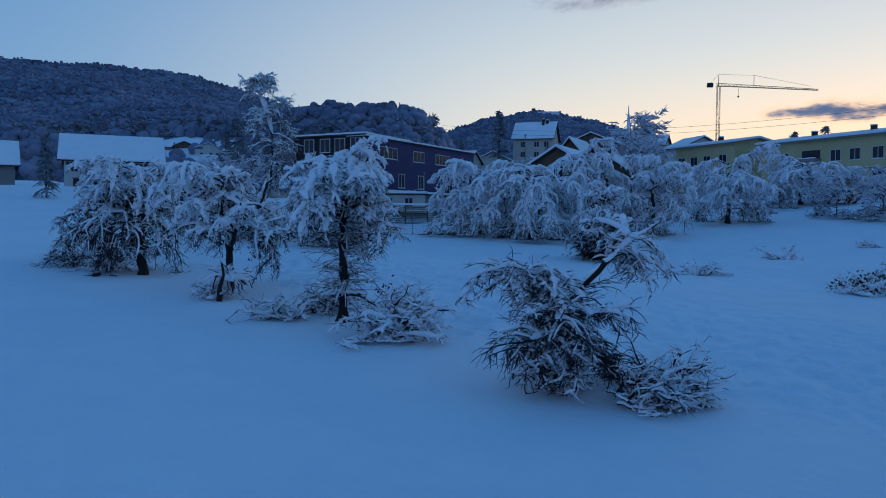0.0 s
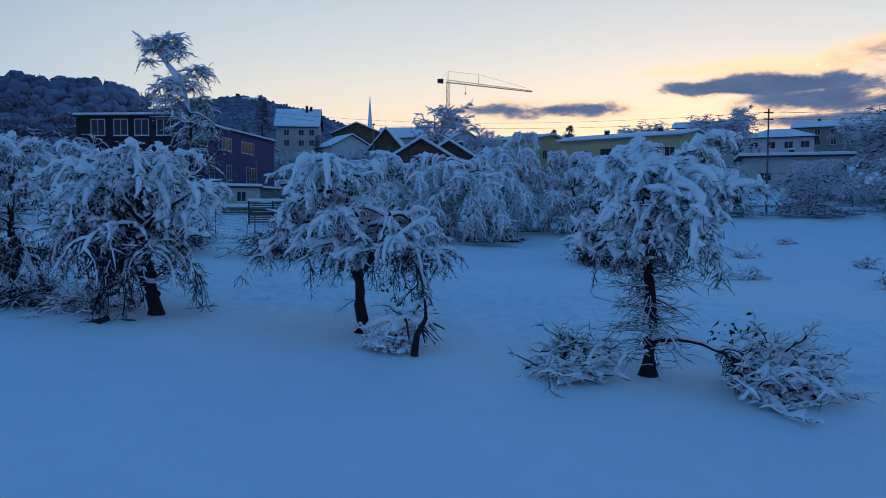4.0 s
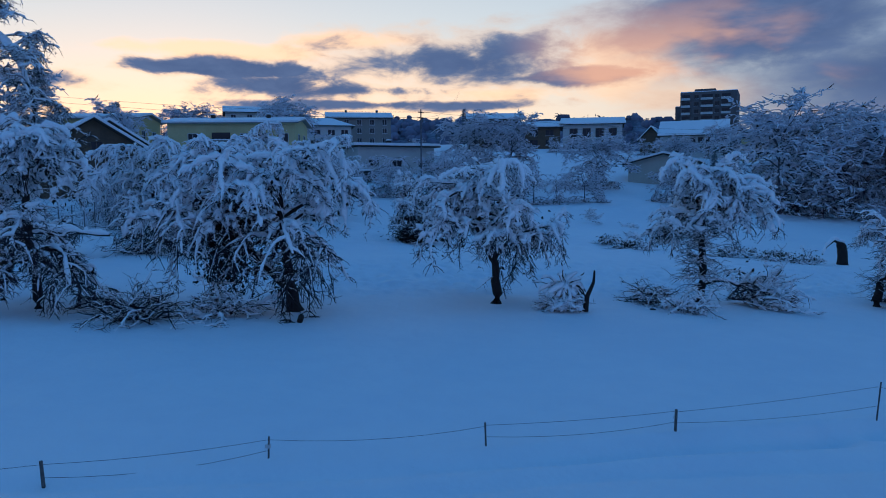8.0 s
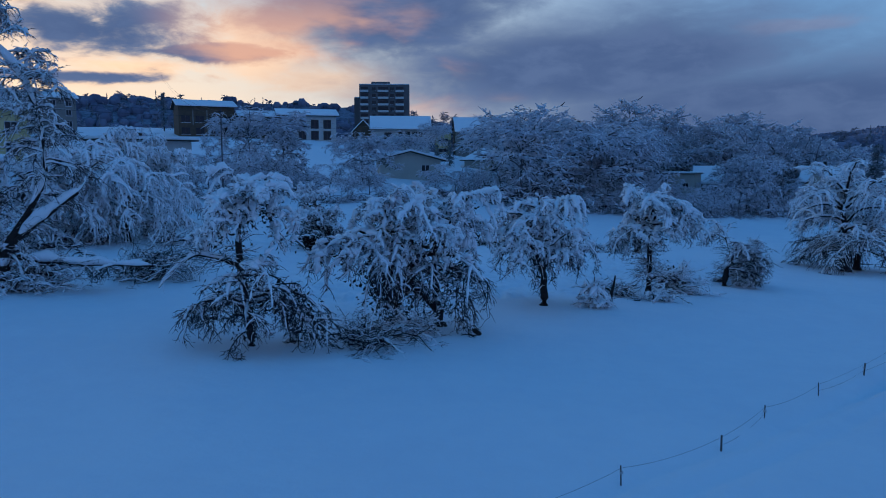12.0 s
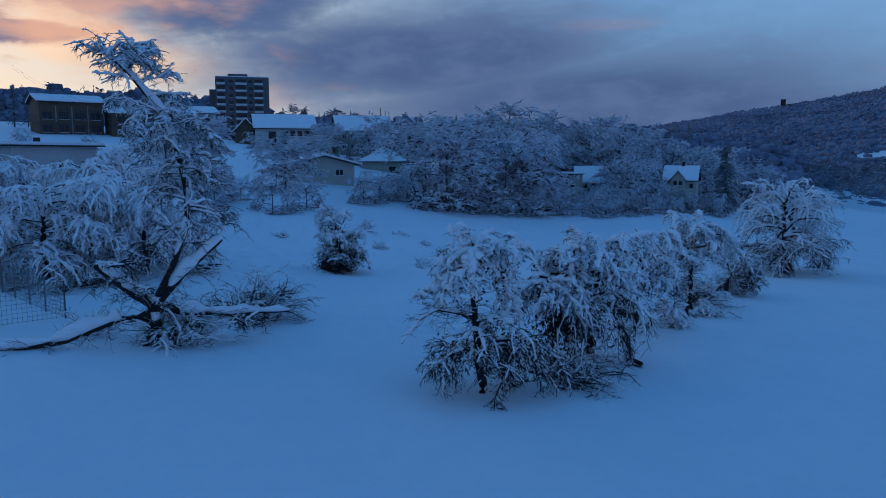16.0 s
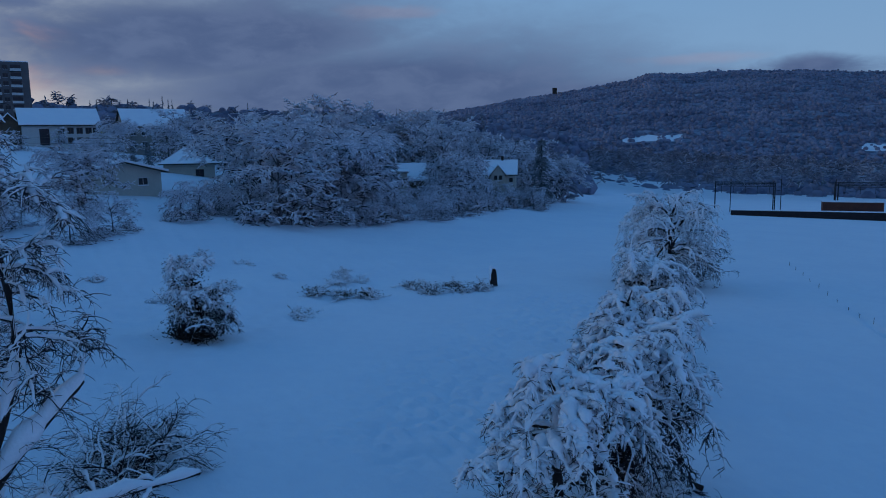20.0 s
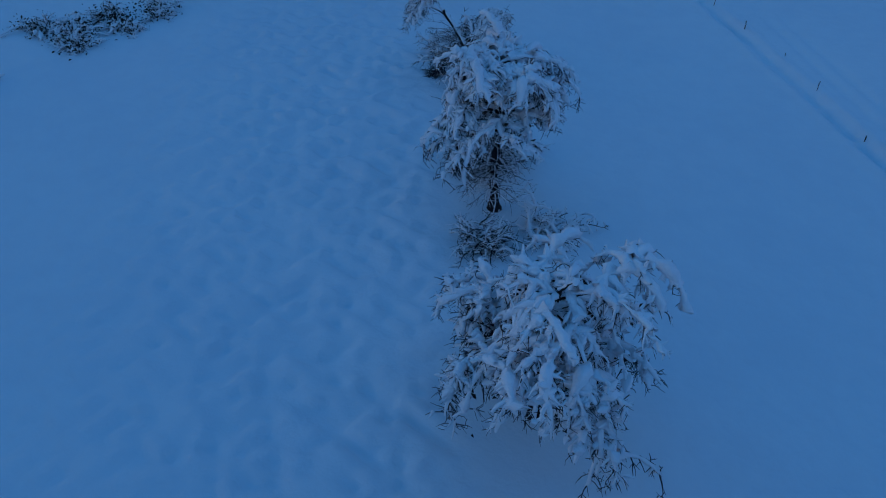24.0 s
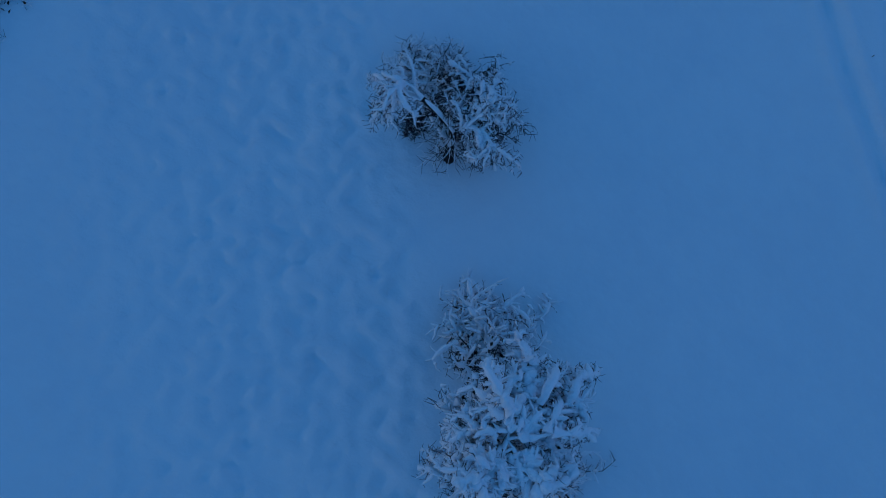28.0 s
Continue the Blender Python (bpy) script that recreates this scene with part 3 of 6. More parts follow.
def brush_pile(name, label, x, y, rx, ry, h, seed, stems=60, load=0.05, turn=0.0, bare=0.5, aim=None, thick=0.018, group="brushwood heaps under the trees", dark=False):
    """Broken branches lying in a heap: arching stems with side shoots, partly under snow."""
    rng = np.random.default_rng(seed)
    root = thing(name, label, "brushwood", (x, y, gz(x, y)), turn, group=group)
    a = rng.uniform(0, 6.283, stems)
    if aim is not None:
        a = radians(aim) + rng.normal(0, 0.6, stems)
    p = np.stack((rng.normal(0, 0.28, stems) * rx, rng.normal(0, 0.28, stems) * ry, rng.uniform(0.0, 0.45, stems) * h), -1)
    way = np.stack((np.sin(a) * rx, np.cos(a) * ry, rng.uniform(0.1, 0.9, stems) * h * 1.3), -1)
    ln = rng.uniform(0.45, 1.15, stems) * (rx + ry) * 0.5
    b1 = grow(rng, p, way, ln, 8, rng.uniform(0.3, 1.1, stems) / max(rx, 0.5), 0.24, 0.01)
    r1 = thick * 0.8 * np.linspace(1, 0.4, 8)[None] * rng.uniform(0.6, 1.9, (stems, 1))
    n2 = stems * 13
    idx = rng.integers(0, stems, n2)
    p, w, l2 = fan(rng, b1, idx, rng.uniform(0.1, 1, n2), 0.6, 0.1, 0.16 * (rx + ry) * 0.5 + 0.14)
    b2 = grow(rng, p, w, l2, 4, rng.uniform(0.1, 1.6, n2), 0.26, 0.01)
    r2 = thick * 0.42 * np.linspace(1, 0.4, 4)[None] * rng.uniform(0.7, 1.4, (n2, 1))
    thin, snow = Bundle(), Bundle()
    thin.add(*tubes(b1, r1, 5))
    thin.add(*tubes(b2, r2, 3))
    snow.add(*snow_on(rng, b1, r1, load * rng.uniform(0.5, 1.4, stems), 5, rng.random(stems) > bare * 0.7))
    s = snow_on(rng, b2, r2, load * 0.5 * rng.uniform(0.5, 1.4, n2), 4, rng.random(n2) > bare)
    if s:
        snow.add(*s)
    snow.add(*tufts(rng, b2, int(n2 * (1 - bare) * 0.9), load * 0.75))
    put("twig_mass", thin.mesh("twig_mass", TWIG), root, "tangled bare dark branches")["kind"] = "stuff"
    put("snow_cover", snow.mesh("snow_cover", SNOW), root, "white snow on the branches")["kind"] = "stuff"
    if dark:
        n = int(2600 * dark)
        c = np.stack((rng.normal(0, 0.42, n) * rx, rng.normal(0, 0.42, n) * ry, np.abs(rng.normal(0.45, 0.32, n)) * h), -1)
        put("leaves", leaf_mesh(rng, c, 0.07, LEAF_DEAD), root, "dense dark withered leaves")
    return root


# ---------------------------------------------------------------- the orchard row
def umbrella(n, seed, length=2.0, up=0.55, dr=0.42, r=0.07, fr=(0.8, 1.0), ti=0, offset=0.0):
    rng = np.random.default_rng(seed)
    return [(ti, rng.uniform(*fr), offset + 360 * (i + rng.uniform(-0.3, 0.3)) / n, up * rng.uniform(0.6, 1.4), length * rng.uniform(0.75, 1.25), dr * rng.uniform(0.8, 1.25), r * rng.uniform(0.75, 1.2)) for i in range(n)]


def orchard():
    # the tree at the upper end of the row: split crown, one long broken arm, lower boughs torn down to the snow
    snowy_tree("apple_tree", "old apple tree with torn boughs hanging to the ground under snow", -21.3, 47.1,
               [([(0, 0, -0.1), (0.05, 0.15, 1.5), (-0.05, 0.35, 3.2), (0.1, 0.2, 5.2)], 0.18, 0.08), ([(-0.05, 0.3, 2.7), (-0.1, 1.0, 2.95), (-0.2, 1.7, 3.1), (-0.3, 2.3, 2.75), (-0.4, 2.9, 2.0)], 0.075, 0.018)],
               umbrella(11, 11, 1.6, 0.6, 0.65, 0.055, (0.82, 1.0)) + umbrella(4, 33, 0.9, 0.9, 0.7, 0.04, (0.96, 1.0))
               + [(0, 0.42, 165, 0.5, 3.4, 0.45, 0.09), (0, 0.40, 195, 0.5, 3.4, 0.5, 0.08), (0, 0.36, 215, 0.4, 2.8, 0.5, 0.06), (0, 0.38, 140, 0.4, 2.8, 0.5, 0.06), (0, 0.33, 250, 0.4, 2.0, 0.6, 0.05),
                  (0, 0.3, 180, 0.5, 3.0, 0.5, 0.07), (0, 0.35, 60, 0.4, 1.9, 0.6, 0.05), (0, 0.3, 310, 0.4, 2.0, 0.6, 0.05), (0, 0.28, 20, 0.4, 1.8, 0.6, 0.045), (0, 0.52, 205, 0.4, 2.4, 0.6, 0.05), (0, 0.5, 130, 0.4, 2.2, 0.6, 0.05), (0, 0.48, 275, 0.4, 1.8, 0.7, 0.045)],
               101, branches=190, twigs=12, size=1.0, load=0.062, droop=0.95, twig_len=0.40, wisps=70, bare_below=0.4, shade_leaves=500)
    # broad weeping crown on two stems
    snowy_tree("apple_tree", "broad old apple tree with a weeping crown heavy with snow", -16.2, 41.1,
               [([(0, 0, -0.1), (-0.15, 0.1, 1.2), (-0.35, 0.2, 2.6), (-0.3, 0.3, 4.3)], 0.22, 0.09), ([(0, 0, 0.6), (-0.7, 1.0, 1.8), (-1.4, 2.1, 3.0), (-1.7, 2.6, 3.9)], 0.15, 0.08)],
               umbrella(11, 12, 2.8, 0.65, 0.48, 0.08, (0.7, 1.0)) + umbrella(9, 13, 1.9, 0.5, 0.75, 0.06, (0.72, 1.0), 1) + umbrella(5, 28, 1.3, 0.9, 0.6, 0.05, (0.95, 1.0))
               + umbrella(5, 14, 2.2, 0.3, 0.45, 0.06, (0.45, 0.65)),
               102, branches=250, twigs=13, size=1.5, load=0.064, droop=0.85, twig_len=0.44, wisps=60, bare_below=0.9, shade_leaves=900, ivy=((-1.25, 1.9, 2.3), 0.45, 0.75, 1500))
    # slim clear stem with a rounded crown
    snowy_tree("apple_tree", "apple tree with a clear dark stem and rounded snowy crown", -10.45, 36.5,
               [([(0, 0, -0.1), (0.0, 0.0, 1.2), (-0.15, 0.2, 2.0), (-0.55, 0.5, 2.8), (-0.4, 0.3, 4.7)], 0.20, 0.07), ([(-0.05, 0.1, 1.7), (0.4, -0.4, 2.5), (0.7, -0.7, 3.6)], 0.11, 0.05)],
               umbrella(11, 15, 2.3, 0.6, 0.62, 0.055, (0.6, 0.97)) + umbrella(8, 16, 2.0, 0.5, 0.7, 0.05, (0.3, 1.0), 1) + umbrella(5, 26, 1.0, 0.9, 0.7, 0.045, (0.95, 1.0)),
               103, branches=210, twigs=12, size=1.15, load=0.060, droop=1.1, twig_len=0.38, wisps=8, bare_below=1.7, shade_leaves=500)
    # tall stem bristling with twigs under an umbrella crown
    snowy_tree("apple_tree", "tall apple tree with an umbrella crown and bristling bare stem", -4.7, 30.35,
               [([(0, 0, -0.1), (0.05, -0.05, 1.6), (0.0, 0.0, 3.2), (0.15, -0.1, 5.1)], 0.20, 0.08)],
               umbrella(11, 17, 1.8, 0.7, 0.6, 0.06, (0.70, 0.98)) + umbrella(5, 27, 1.2, 0.8, 0.6, 0.045, (0.95, 1.0)) + [(0, 0.82, 200, 0.6, 2.8, 0.38, 0.08), (0, 0.78, 225, 0.5, 2.5, 0.42, 0.07), (0, 0.85, 180, 0.6, 2.1, 0.4, 0.06), (0, 0.76, 55, 0.5, 2.4, 0.42, 0.07), (0, 0.72, 25, 0.45, 2.1, 0.45, 0.06), (0, 0.18, 150, 0.35, 2.9, 0.32, 0.07)],
               104, branches=180, twigs=13, size=1.05, load=0.062, droop=0.9, twig_len=0.42, wisps=150, bare_below=0.9, shade_leaves=400)
    # the broken one at the lower end
    snowy_tree("broken_apple_tree", "broken apple tree with its crown torn down into brushwood", 1.5, 24.3,
               [([(0, 0, -0.1), (0.05, -0.1, 0.9), (0.1, -0.4, 1.6), (0.7, -0.5, 2.2), (1.3, -0.4, 2.9)], 0.19, 0.07)],
               [(0, 0.55, 230, 1.5, 1.9, 0.3, 0.05), (0, 0.6, 270, 1.2, 1.6, 0.25, 0.05), (0, 0.45, 200, 0.4, 2.1, 0.5, 0.07), (0, 0.4, 165, 0.3, 2.2, 0.5, 0.07), (0, 0.5, 130, 0.5, 2.0, 0.5, 0.06),
                (0, 0.95, 60, 0.6, 1.2, 0.35, 0.04), (0, 0.35, 185, 0.2, 2.2, 0.5, 0.06), (0, 0.3, 215, 0.1, 1.9, 0.5, 0.05), (0, 0.35, 110, 0.1, 2.0, 0.5, 0.05), (0, 0.98, 90, 0.9, 1.1, 0.5, 0.04)],
               105, branches=150, twigs=12, size=1.1, load=0.040, droop=0.6, twig_len=0.42, wisps=70, bare_below=0.2, lift=0.25, heavy=-0.07)
    # large old tree at the far end of the meadow
    snowy_tree("pear_tree", "large old fruit tree with a wide frosted crown on two stems", 15.1, 10.4,
               [([(0, 0, -0.1), (-0.2, 0.2, 2.0), (-0.6, 0.7, 4.2), (-0.5, 0.6, 6.6)], 0.36, 0.12), ([(1.6, -1.6, -0.1), (1.7, -1.8, 1.6), (2.4, -2.4, 4.2), (2.6, -2.7, 6.6)], 0.30, 0.10)],
               umbrella(16, 18, 4.3, 1.0, 0.24, 0.10, (0.4, 1.0)) + umbrella(16, 19, 4.3, 1.0, 0.24, 0.10, (0.4, 1.0), 1) + umbrella(12, 20, 4.8, 0.6, 0.26, 0.08, (0.2, 0.5), 0) + umbrella(9, 32, 4.4, 0.6, 0.28, 0.07, (0.2, 0.5), 1),
               106, branches=800, twigs=8, size=1.75, load=0.056, droop=0.6, twig_len=0.6, wisps=0, bare_below=0.8, fine=2, shade_leaves=600, clumps=0.8, even=0.25)
    # split tree by the garden fence: one tall leader left standing
    snowy_tree("split_tree", "split old tree with one tall arching leader and torn limbs", -15.9, 59.2,
               [([(0, 0, -0.1), (0.05, 0.0, 0.9), (0.1, -0.1, 1.8)], 0.33, 0.22),
                ([(0.1, -0.1, 1.6), (0.9, -0.7, 3.2), (1.5, -1.2, 4.6), (1.55, -1.1, 7.0), (1.1, -0.6, 8.9), (0.4, 0.2, 10.2), (-0.2, 0.9, 11.0)], 0.15, 0.05),
                ([(0.1, 0, 1.6), (-0.2, 1.0, 2.4), (-0.4, 1.9, 3.3)], 0.20, 0.13),
                ([(0, 0.1, 1.2), (-0.5, 1.4, 1.1), (-0.9, 3.2, 0.45), (-1.2, 5.4, 0.35), (-1.5, 7.4, 0.25)], 0.17, 0.08),
                ([(0.1, -0.2, 1.7), (0.9, -1.3, 2.9), (1.6, -2.5, 4.0)], 0.15, 0.09),
                ([(0.2, -0.3, 1.4), (0.7, -1.4, 1.1), (1.4, -3.0, 0.9), (2.2, -5.2, 0.75)], 0.11, 0.05)],
               umbrella(12, 21, 1.2, 0.8, 0.34, 0.03, (0.78, 1.0), 1) + umbrella(28, 22, 1.7, 0.5, 0.5, 0.03, (0.18, 0.8), 1) + umbrella(6, 29, 1.5, 0.5, 0.5, 0.04, (0.4, 1.0), 2) + umbrella(4, 23, 1.2, 0.3, 0.5, 0.04, (0.5, 1.0), 5)
               + [(0, 0.9, 150, 0.2, 1.8, 0.7, 0.05), (0, 0.8, 190, 0.1, 1.6, 0.7, 0.04), (4, 0.95, 120, 0.8, 1.6, 0.2, 0.04)],
               107, branches=300, twigs=8, size=0.85, load=0.034, droop=0.8, twig_len=0.5, wisps=200, bare_below=0.4, lift=0.35, clumps=0.6, heavy=0.06, group="trees by the garden")
    # young apple and its dark ivy heap in the middle of the meadow
    snowy_tree("small_apple_tree", "small leaning apple tree with sparse snowy crown", 7.2, 51.2,
               [([(0, 0, -0.1), (0.15, -0.05, 1.3), (0.35, 0.1, 2.4), (0.3, 0.3, 3.9)], 0.14, 0.06)],
               umbrella(12, 24, 1.1, 1.1, 0.4, 0.05, (0.5, 1.0)) + umbrella(14, 25, 1.5, 0.7, 0.5, 0.04, (0.2, 0.7)), 108, branches=260, twigs=9, size=0.75, load=0.055, droop=1.0, twig_len=0.4, wisps=30, bare_below=0.5, shade_leaves=1500, even=0.35, group="trees by the garden")
    brush_pile("ivy_heap", "dark heap of withered ivy brushwood with little snow", 7.6, 51.4, 1.4, 1.4, 1.1, 201, stems=60, load=0.03, bare=0.8, dark=1.6)
    # brushwood
    brush_pile("brush_heap", "flat heap of torn apple branches half buried in snow", -6.8, 30.5, 1.7, 1.0, 0.6, 202, stems=36, load=0.05, turn=-40)
    brush_pile("brush_heap", "round heap of dark torn twigs beside a stem", -5.6, 32.1, 1.15, 1.1, 0.9, 203, stems=60, load=0.035, bare=0.75)
    brush_pile("fallen_bough", "torn bough spread on the snow in thick white ribs", -2.9, 28.5, 1.7, 1.5, 1.5, 204, stems=84, load=0.070, aim=150, thick=0.026, bare=0.3)
    brush_pile("brush_heap", "wide heap of bare dark branches beside the apple tree", -20.6, 43.2, 1.9, 1.3, 1.0, 205, stems=90, load=0.028, bare=0.8, turn=30)
    brush_pile("brush_heap", "low heap of dark branches under the weeping crown", -18.4, 42.2, 1.5, 1.1, 0.9, 206, stems=60, load=0.05, bare=0.6)
    brush_pile("broken_treetop", "crown of a broken tree fallen into the snow", 1.6, 22.9, 0.9, 0.95, 2.2, 207, stems=140, load=0.045, bare=0.5)
    brush_pile("fallen_bough", "fallen bough with fine twigs lying on the snow", 3.5, 22.4, 1.35, 1.15, 1.2, 208, stems=110, load=0.042, bare=0.5, aim=120)
    brush_pile("brush_heap", "domed heap of bare branches beside the split tree", -10.6, 55.8, 2.9, 2.4, 1.9, 209, stems=160, load=0.03, bare=0.75, aim=120)
    brush_pile("brush_heap", "tangle of torn twigs round the foot of the split tree", -15.2, 58.3, 2.1, 1.8, 1.6, 211, stems=110, load=0.042, bare=0.5)
    brush_pile("brush_heap", "low tangle of twigs behind the split tree", -14.0, 62.0, 1.4, 1.2, 0.7, 210, stems=36, load=0.05)
    brush_pile("brush_heap", "low heap of snowy twigs beside the overturned stump", -10.4, 34.1, 0.9, 0.8, 0.75, 212, stems=44, load=0.06, bare=0.4)
    # root plate of an overturned tree
    root = thing("overturned_stump", "overturned tree stump with snow-covered roots and one upright horn", "stump", (-9.8, 33.65, gz(-9.8, 33.65)), group="brushwood heaps under the trees")
    rng = np.random.default_rng(31)
    b, s = Bundle(), Bundle()
    horn = curve_points([(-0.05, -0.35, 0.0), (0.0, -0.4, 0.55), (0.2, -0.55, 1.0), (0.15, -0.6, 1.45)], 10)[None]
    hr = np.linspace(0.11, 0.03, 10)[None]
    b.add(*tubes(horn, hr, 7))
    n = 54
    a = np.radians(rng.uniform(60, 330, n))
    ribs = grow(rng, np.tile((0.0, 0.45, 0.85), (n, 1)), np.stack((np.sin(a), np.cos(a), rng.uniform(0.1, 0.6, n)), -1), rng.uniform(0.5, 1.25, n), 8, rng.uniform(0.8, 1.9, n), 0.20, 0.01)
    rr = 0.03 * np.linspace(1, 0.5, 8)[None] * rng.uniform(0.7, 1.4, (n, 1))
    b.add(*tubes(ribs, rr, 5))
    s.add(*snow_on(rng, ribs, rr, np.full(n, 0.07) * rng.uniform(0.3, 1.3, n), 6, rng.random(n) < 0.55))
    dome = grow(rng, np.stack((rng.normal(0.0, 0.16, 30), rng.normal(0.4, 0.16, 30), np.full(30, 0.85)), -1), np.stack((rng.normal(0, 1, 30), rng.normal(0, 1, 30), np.full(30, 0.2)), -1), rng.uniform(0.3, 0.9, 30), 5, np.full(30, 0.8), 0.1, 0.05)
    s.add(*tubes(dome, 0.15 * np.linspace(1.2, 0.5, 5)[None] * np.ones((30, 1)), 7, 0.05, 0.8))
    put("root_plate", b.mesh("root_plate", BARK), root)
    put("snow_cover", s.mesh("snow_cover", SNOW), root, "thick snow on the roots")["kind"] = "stuff"
    # stub of a trunk with a torn top, and the rubble of weeds beside it
    root = thing("broken_stump", "black broken trunk stub with torn top in the meadow", "stump", (18.9, 26.1, gz(18.9, 26.1)))
    b, s = Bundle(), Bundle()
    keys = curve_points([(0, 0, -0.1), (0.03, 0.0, 0.6), (-0.02, 0.06, 1.1), (-0.16, 0.2, 1.5)], 9)[None]
    b.add(*tubes(keys, (np.linspace(0.34, 0.27, 9) * np.array((1.2, 1, 0.95, 1, 1.05, 0.95, 1.05, 0.9, 0.35)))[None], 8))
    arm = curve_points([(0, 0, 1.2), (-0.4, 0.5, 1.6), (-1.0, 0.9, 1.2), (-1.3, 1.1, 0.7)], 9)[None]
    b.add(*tubes(arm, np.linspace(0.13, 0.04, 9)[None], 6))
    s.add(*snow_on(rng, arm, np.linspace(0.13, 0.04, 9)[None], np.array([0.12]), 6))
    cap = curve_points([(0.05, -0.1, 1.32), (-0.12, 0.12, 1.5), (-0.3, 0.3, 1.52)], 5)[None]
    s.add(*tubes(cap, np.array([[0.06, 0.2, 0.2, 0.14, 0.05]]), 7, 0.06, 0.6))
    put("trunk", b.mesh("trunk", BARK), root)
    put("snow_cover", s.mesh("snow_cover", SNOW), root)
    # cut log end under the weeping tree
    log = thing("log", "short sawn log lying in the snow", "log", (-17.85, 39.5, gz(-17.85, 39.5)))
    Boxes().beam((0, 0, 0.06), (0.3, 0.2, 0.13), 0.09, 9).part("trunk", BARK, log, smooth=False)
    # weeds and bramble along the bank
    rng = np.random.default_rng(77)
    spots = [(18.8, 41.4), (17.4, 39.8), (16.4, 38.2), (20.0, 33.0), (18.2, 32.0), (16.8, 32.8), (18.7, 30.1), (17.1, 30.2), (17.5, 28.2), (11.5, 44.5), (22.5, 38.5), (24.0, 36.0), (27, 42), (23, 47), (30, 50), (19, 52), (26, 56), (33, 44)]
    for i, (x, y) in enumerate(spots):
        k = 1.0 if i < 9 else rng.uniform(0.6, 1.0)
        brush_pile("bramble", "low snowy bramble tangle on the bank", x, y, 1.35 * k, 1.0 * k, 0.55 * k, 300 + i, stems=26, load=0.065, bare=0.55, dark=0.09 if i < 9 else 0.0, group="brambles on the bank")
    brush_pile("sapling", "thin frosted sapling in the meadow", 24.4, 37.5, 0.9, 0.9, 2.6, 340, stems=34, load=0.03, bare=0.2, group="brambles on the bank")
    brush_pile("sapling", "small snowy sapling at the foot of the bank", 33.0, 47.5, 0.9, 0.9, 2.2, 341, stems=30, load=0.05, bare=0.2, group="brambles on the bank")


orchard()


# ---------------------------------------------------------------- fences
def fence_post(root, x, y, h, r=0.028):
    rng = np.random.default_rng(int(abs(x * 971 + y * 373)))
    b = Boxes().beam((x, y, gz(x, y) - 0.1), (x + rng.normal(0, 0.03), y + rng.normal(0, 0.03), gz(x, y) + h), r, 6, r * 0.9)
    return b.part("post", POST, root)


def pasture_fence():
    root = thing("pasture_fence", "wire pasture fence with thin dark posts in deep snow", "fence")
    posts = [(-36.6, 41.7), (-34.0, 39.2), (-31.5, 36.75), (-29.2, 34.15), (-26.85, 32.35), (-24.4, 29.95), (-21.95, 27.5), (-18.7, 24.45), (-15.6, 21.0), (-12.8, 18.2), (-10.1, 15.4), (-7.9, 12.9), (-5.3, 11.1),
             (-2.9, 9.2), (-0.6, 7.3), (1.7, 5.3), (4.3, 3.0), (7.0, 0.6), (9.8, -2.0), (12.7, -4.6), (15.7, -7.4), (18.8, -10.2), (22.0, -13.2)]
    rng = np.random.default_rng(5)
    tops = []
    for i, (x, y) in enumerate(posts):
        h = {7: 0.75, 9: 0.26, 11: 0.17}.get(i, 0.40 + rng.uniform(-0.08, 0.08))
        fence_post(root, x, y, h, 0.016 if i % 3 else 0.026)
        tops.append((x, y, gz(x, y), h))
        if i % 2 == 0:
            Boxes().box(x - 0.03, y - 0.03, gz(x, y) + h - 0.17, x + 0.03, y + 0.03, gz(x, y) + h - 0.12).part("insulator", FRAME_W, root, "small pale insulator")
    for (x0, y0, z0, h0), (x1, y1, z1, h1) in zip(tops[:8], tops[1:9]):
        for k in ((0.86, 0.36), (0.86,), (0.9, 0.4))[int(abs(x0 * 7)) % 3]:
            n = 8
            t = np.linspace(0, 1, n)
            ln = np.stack((x0 + (x1 - x0) * t, y0 + (y1 - y0) * t, z0 + h0 * k + (z1 + h1 * k - z0 - h0 * k) * t - 0.10 * 4 * t * (1 - t) * rng.uniform(0.3, 1.1)), -1)[None]
            put("wire", mesh_arrays("wire", *tubes(ln, np.full((1, n), 0.0028), 4), WIRE), root)


def mesh_fence():
    """Light steel mesh fence round the garden, with posts and rails."""
    root = thing("garden_fence", "light steel mesh fence round the snowy garden", "fence")
    line = [(-10.3, 64.2), (-8.6, 65.6), (-6.9, 66.9), (-5.2, 68.2), (-3.6, 69.4), (-1.6, 70.8), (0.4, 72.2), (2.6, 73.4)]
    line2 = [(-10.3, 64.2), (-12.6, 66.2), (-15.0, 68.4), (-17.6, 70.6), (-20.4, 73.0)]
    for pts in (line, line2):
        for x, y in pts:
            Boxes().beam((x, y, gz(x, y) - 0.1), (x, y, gz(x, y) + 1.75), 0.035, 6).part("post", STEEL, root)
        for (x0, y0), (x1, y1) in zip(pts, pts[1:]):
            b = Boxes()
            z0, z1 = gz(x0, y0), gz(x1, y1)
            for k in range(9):
                h = 0.1 + k * 0.2
                b.beam((x0, y0, z0 + h), (x1, y1, z1 + h), 0.008, 4)
            for k in range(1, 14):
                t = k / 14
                x, y, z = x0 + (x1 - x0) * t, y0 + (y1 - y0) * t, z0 + (z1 - z0) * t
                b.beam((x, y, z + 0.05), (x, y, z + 1.7), 0.006, 4)
            b.part("mesh_panel", STEEL, root)


# ---------------------------------------------------------------- houses
WINDOW_MESH = {}


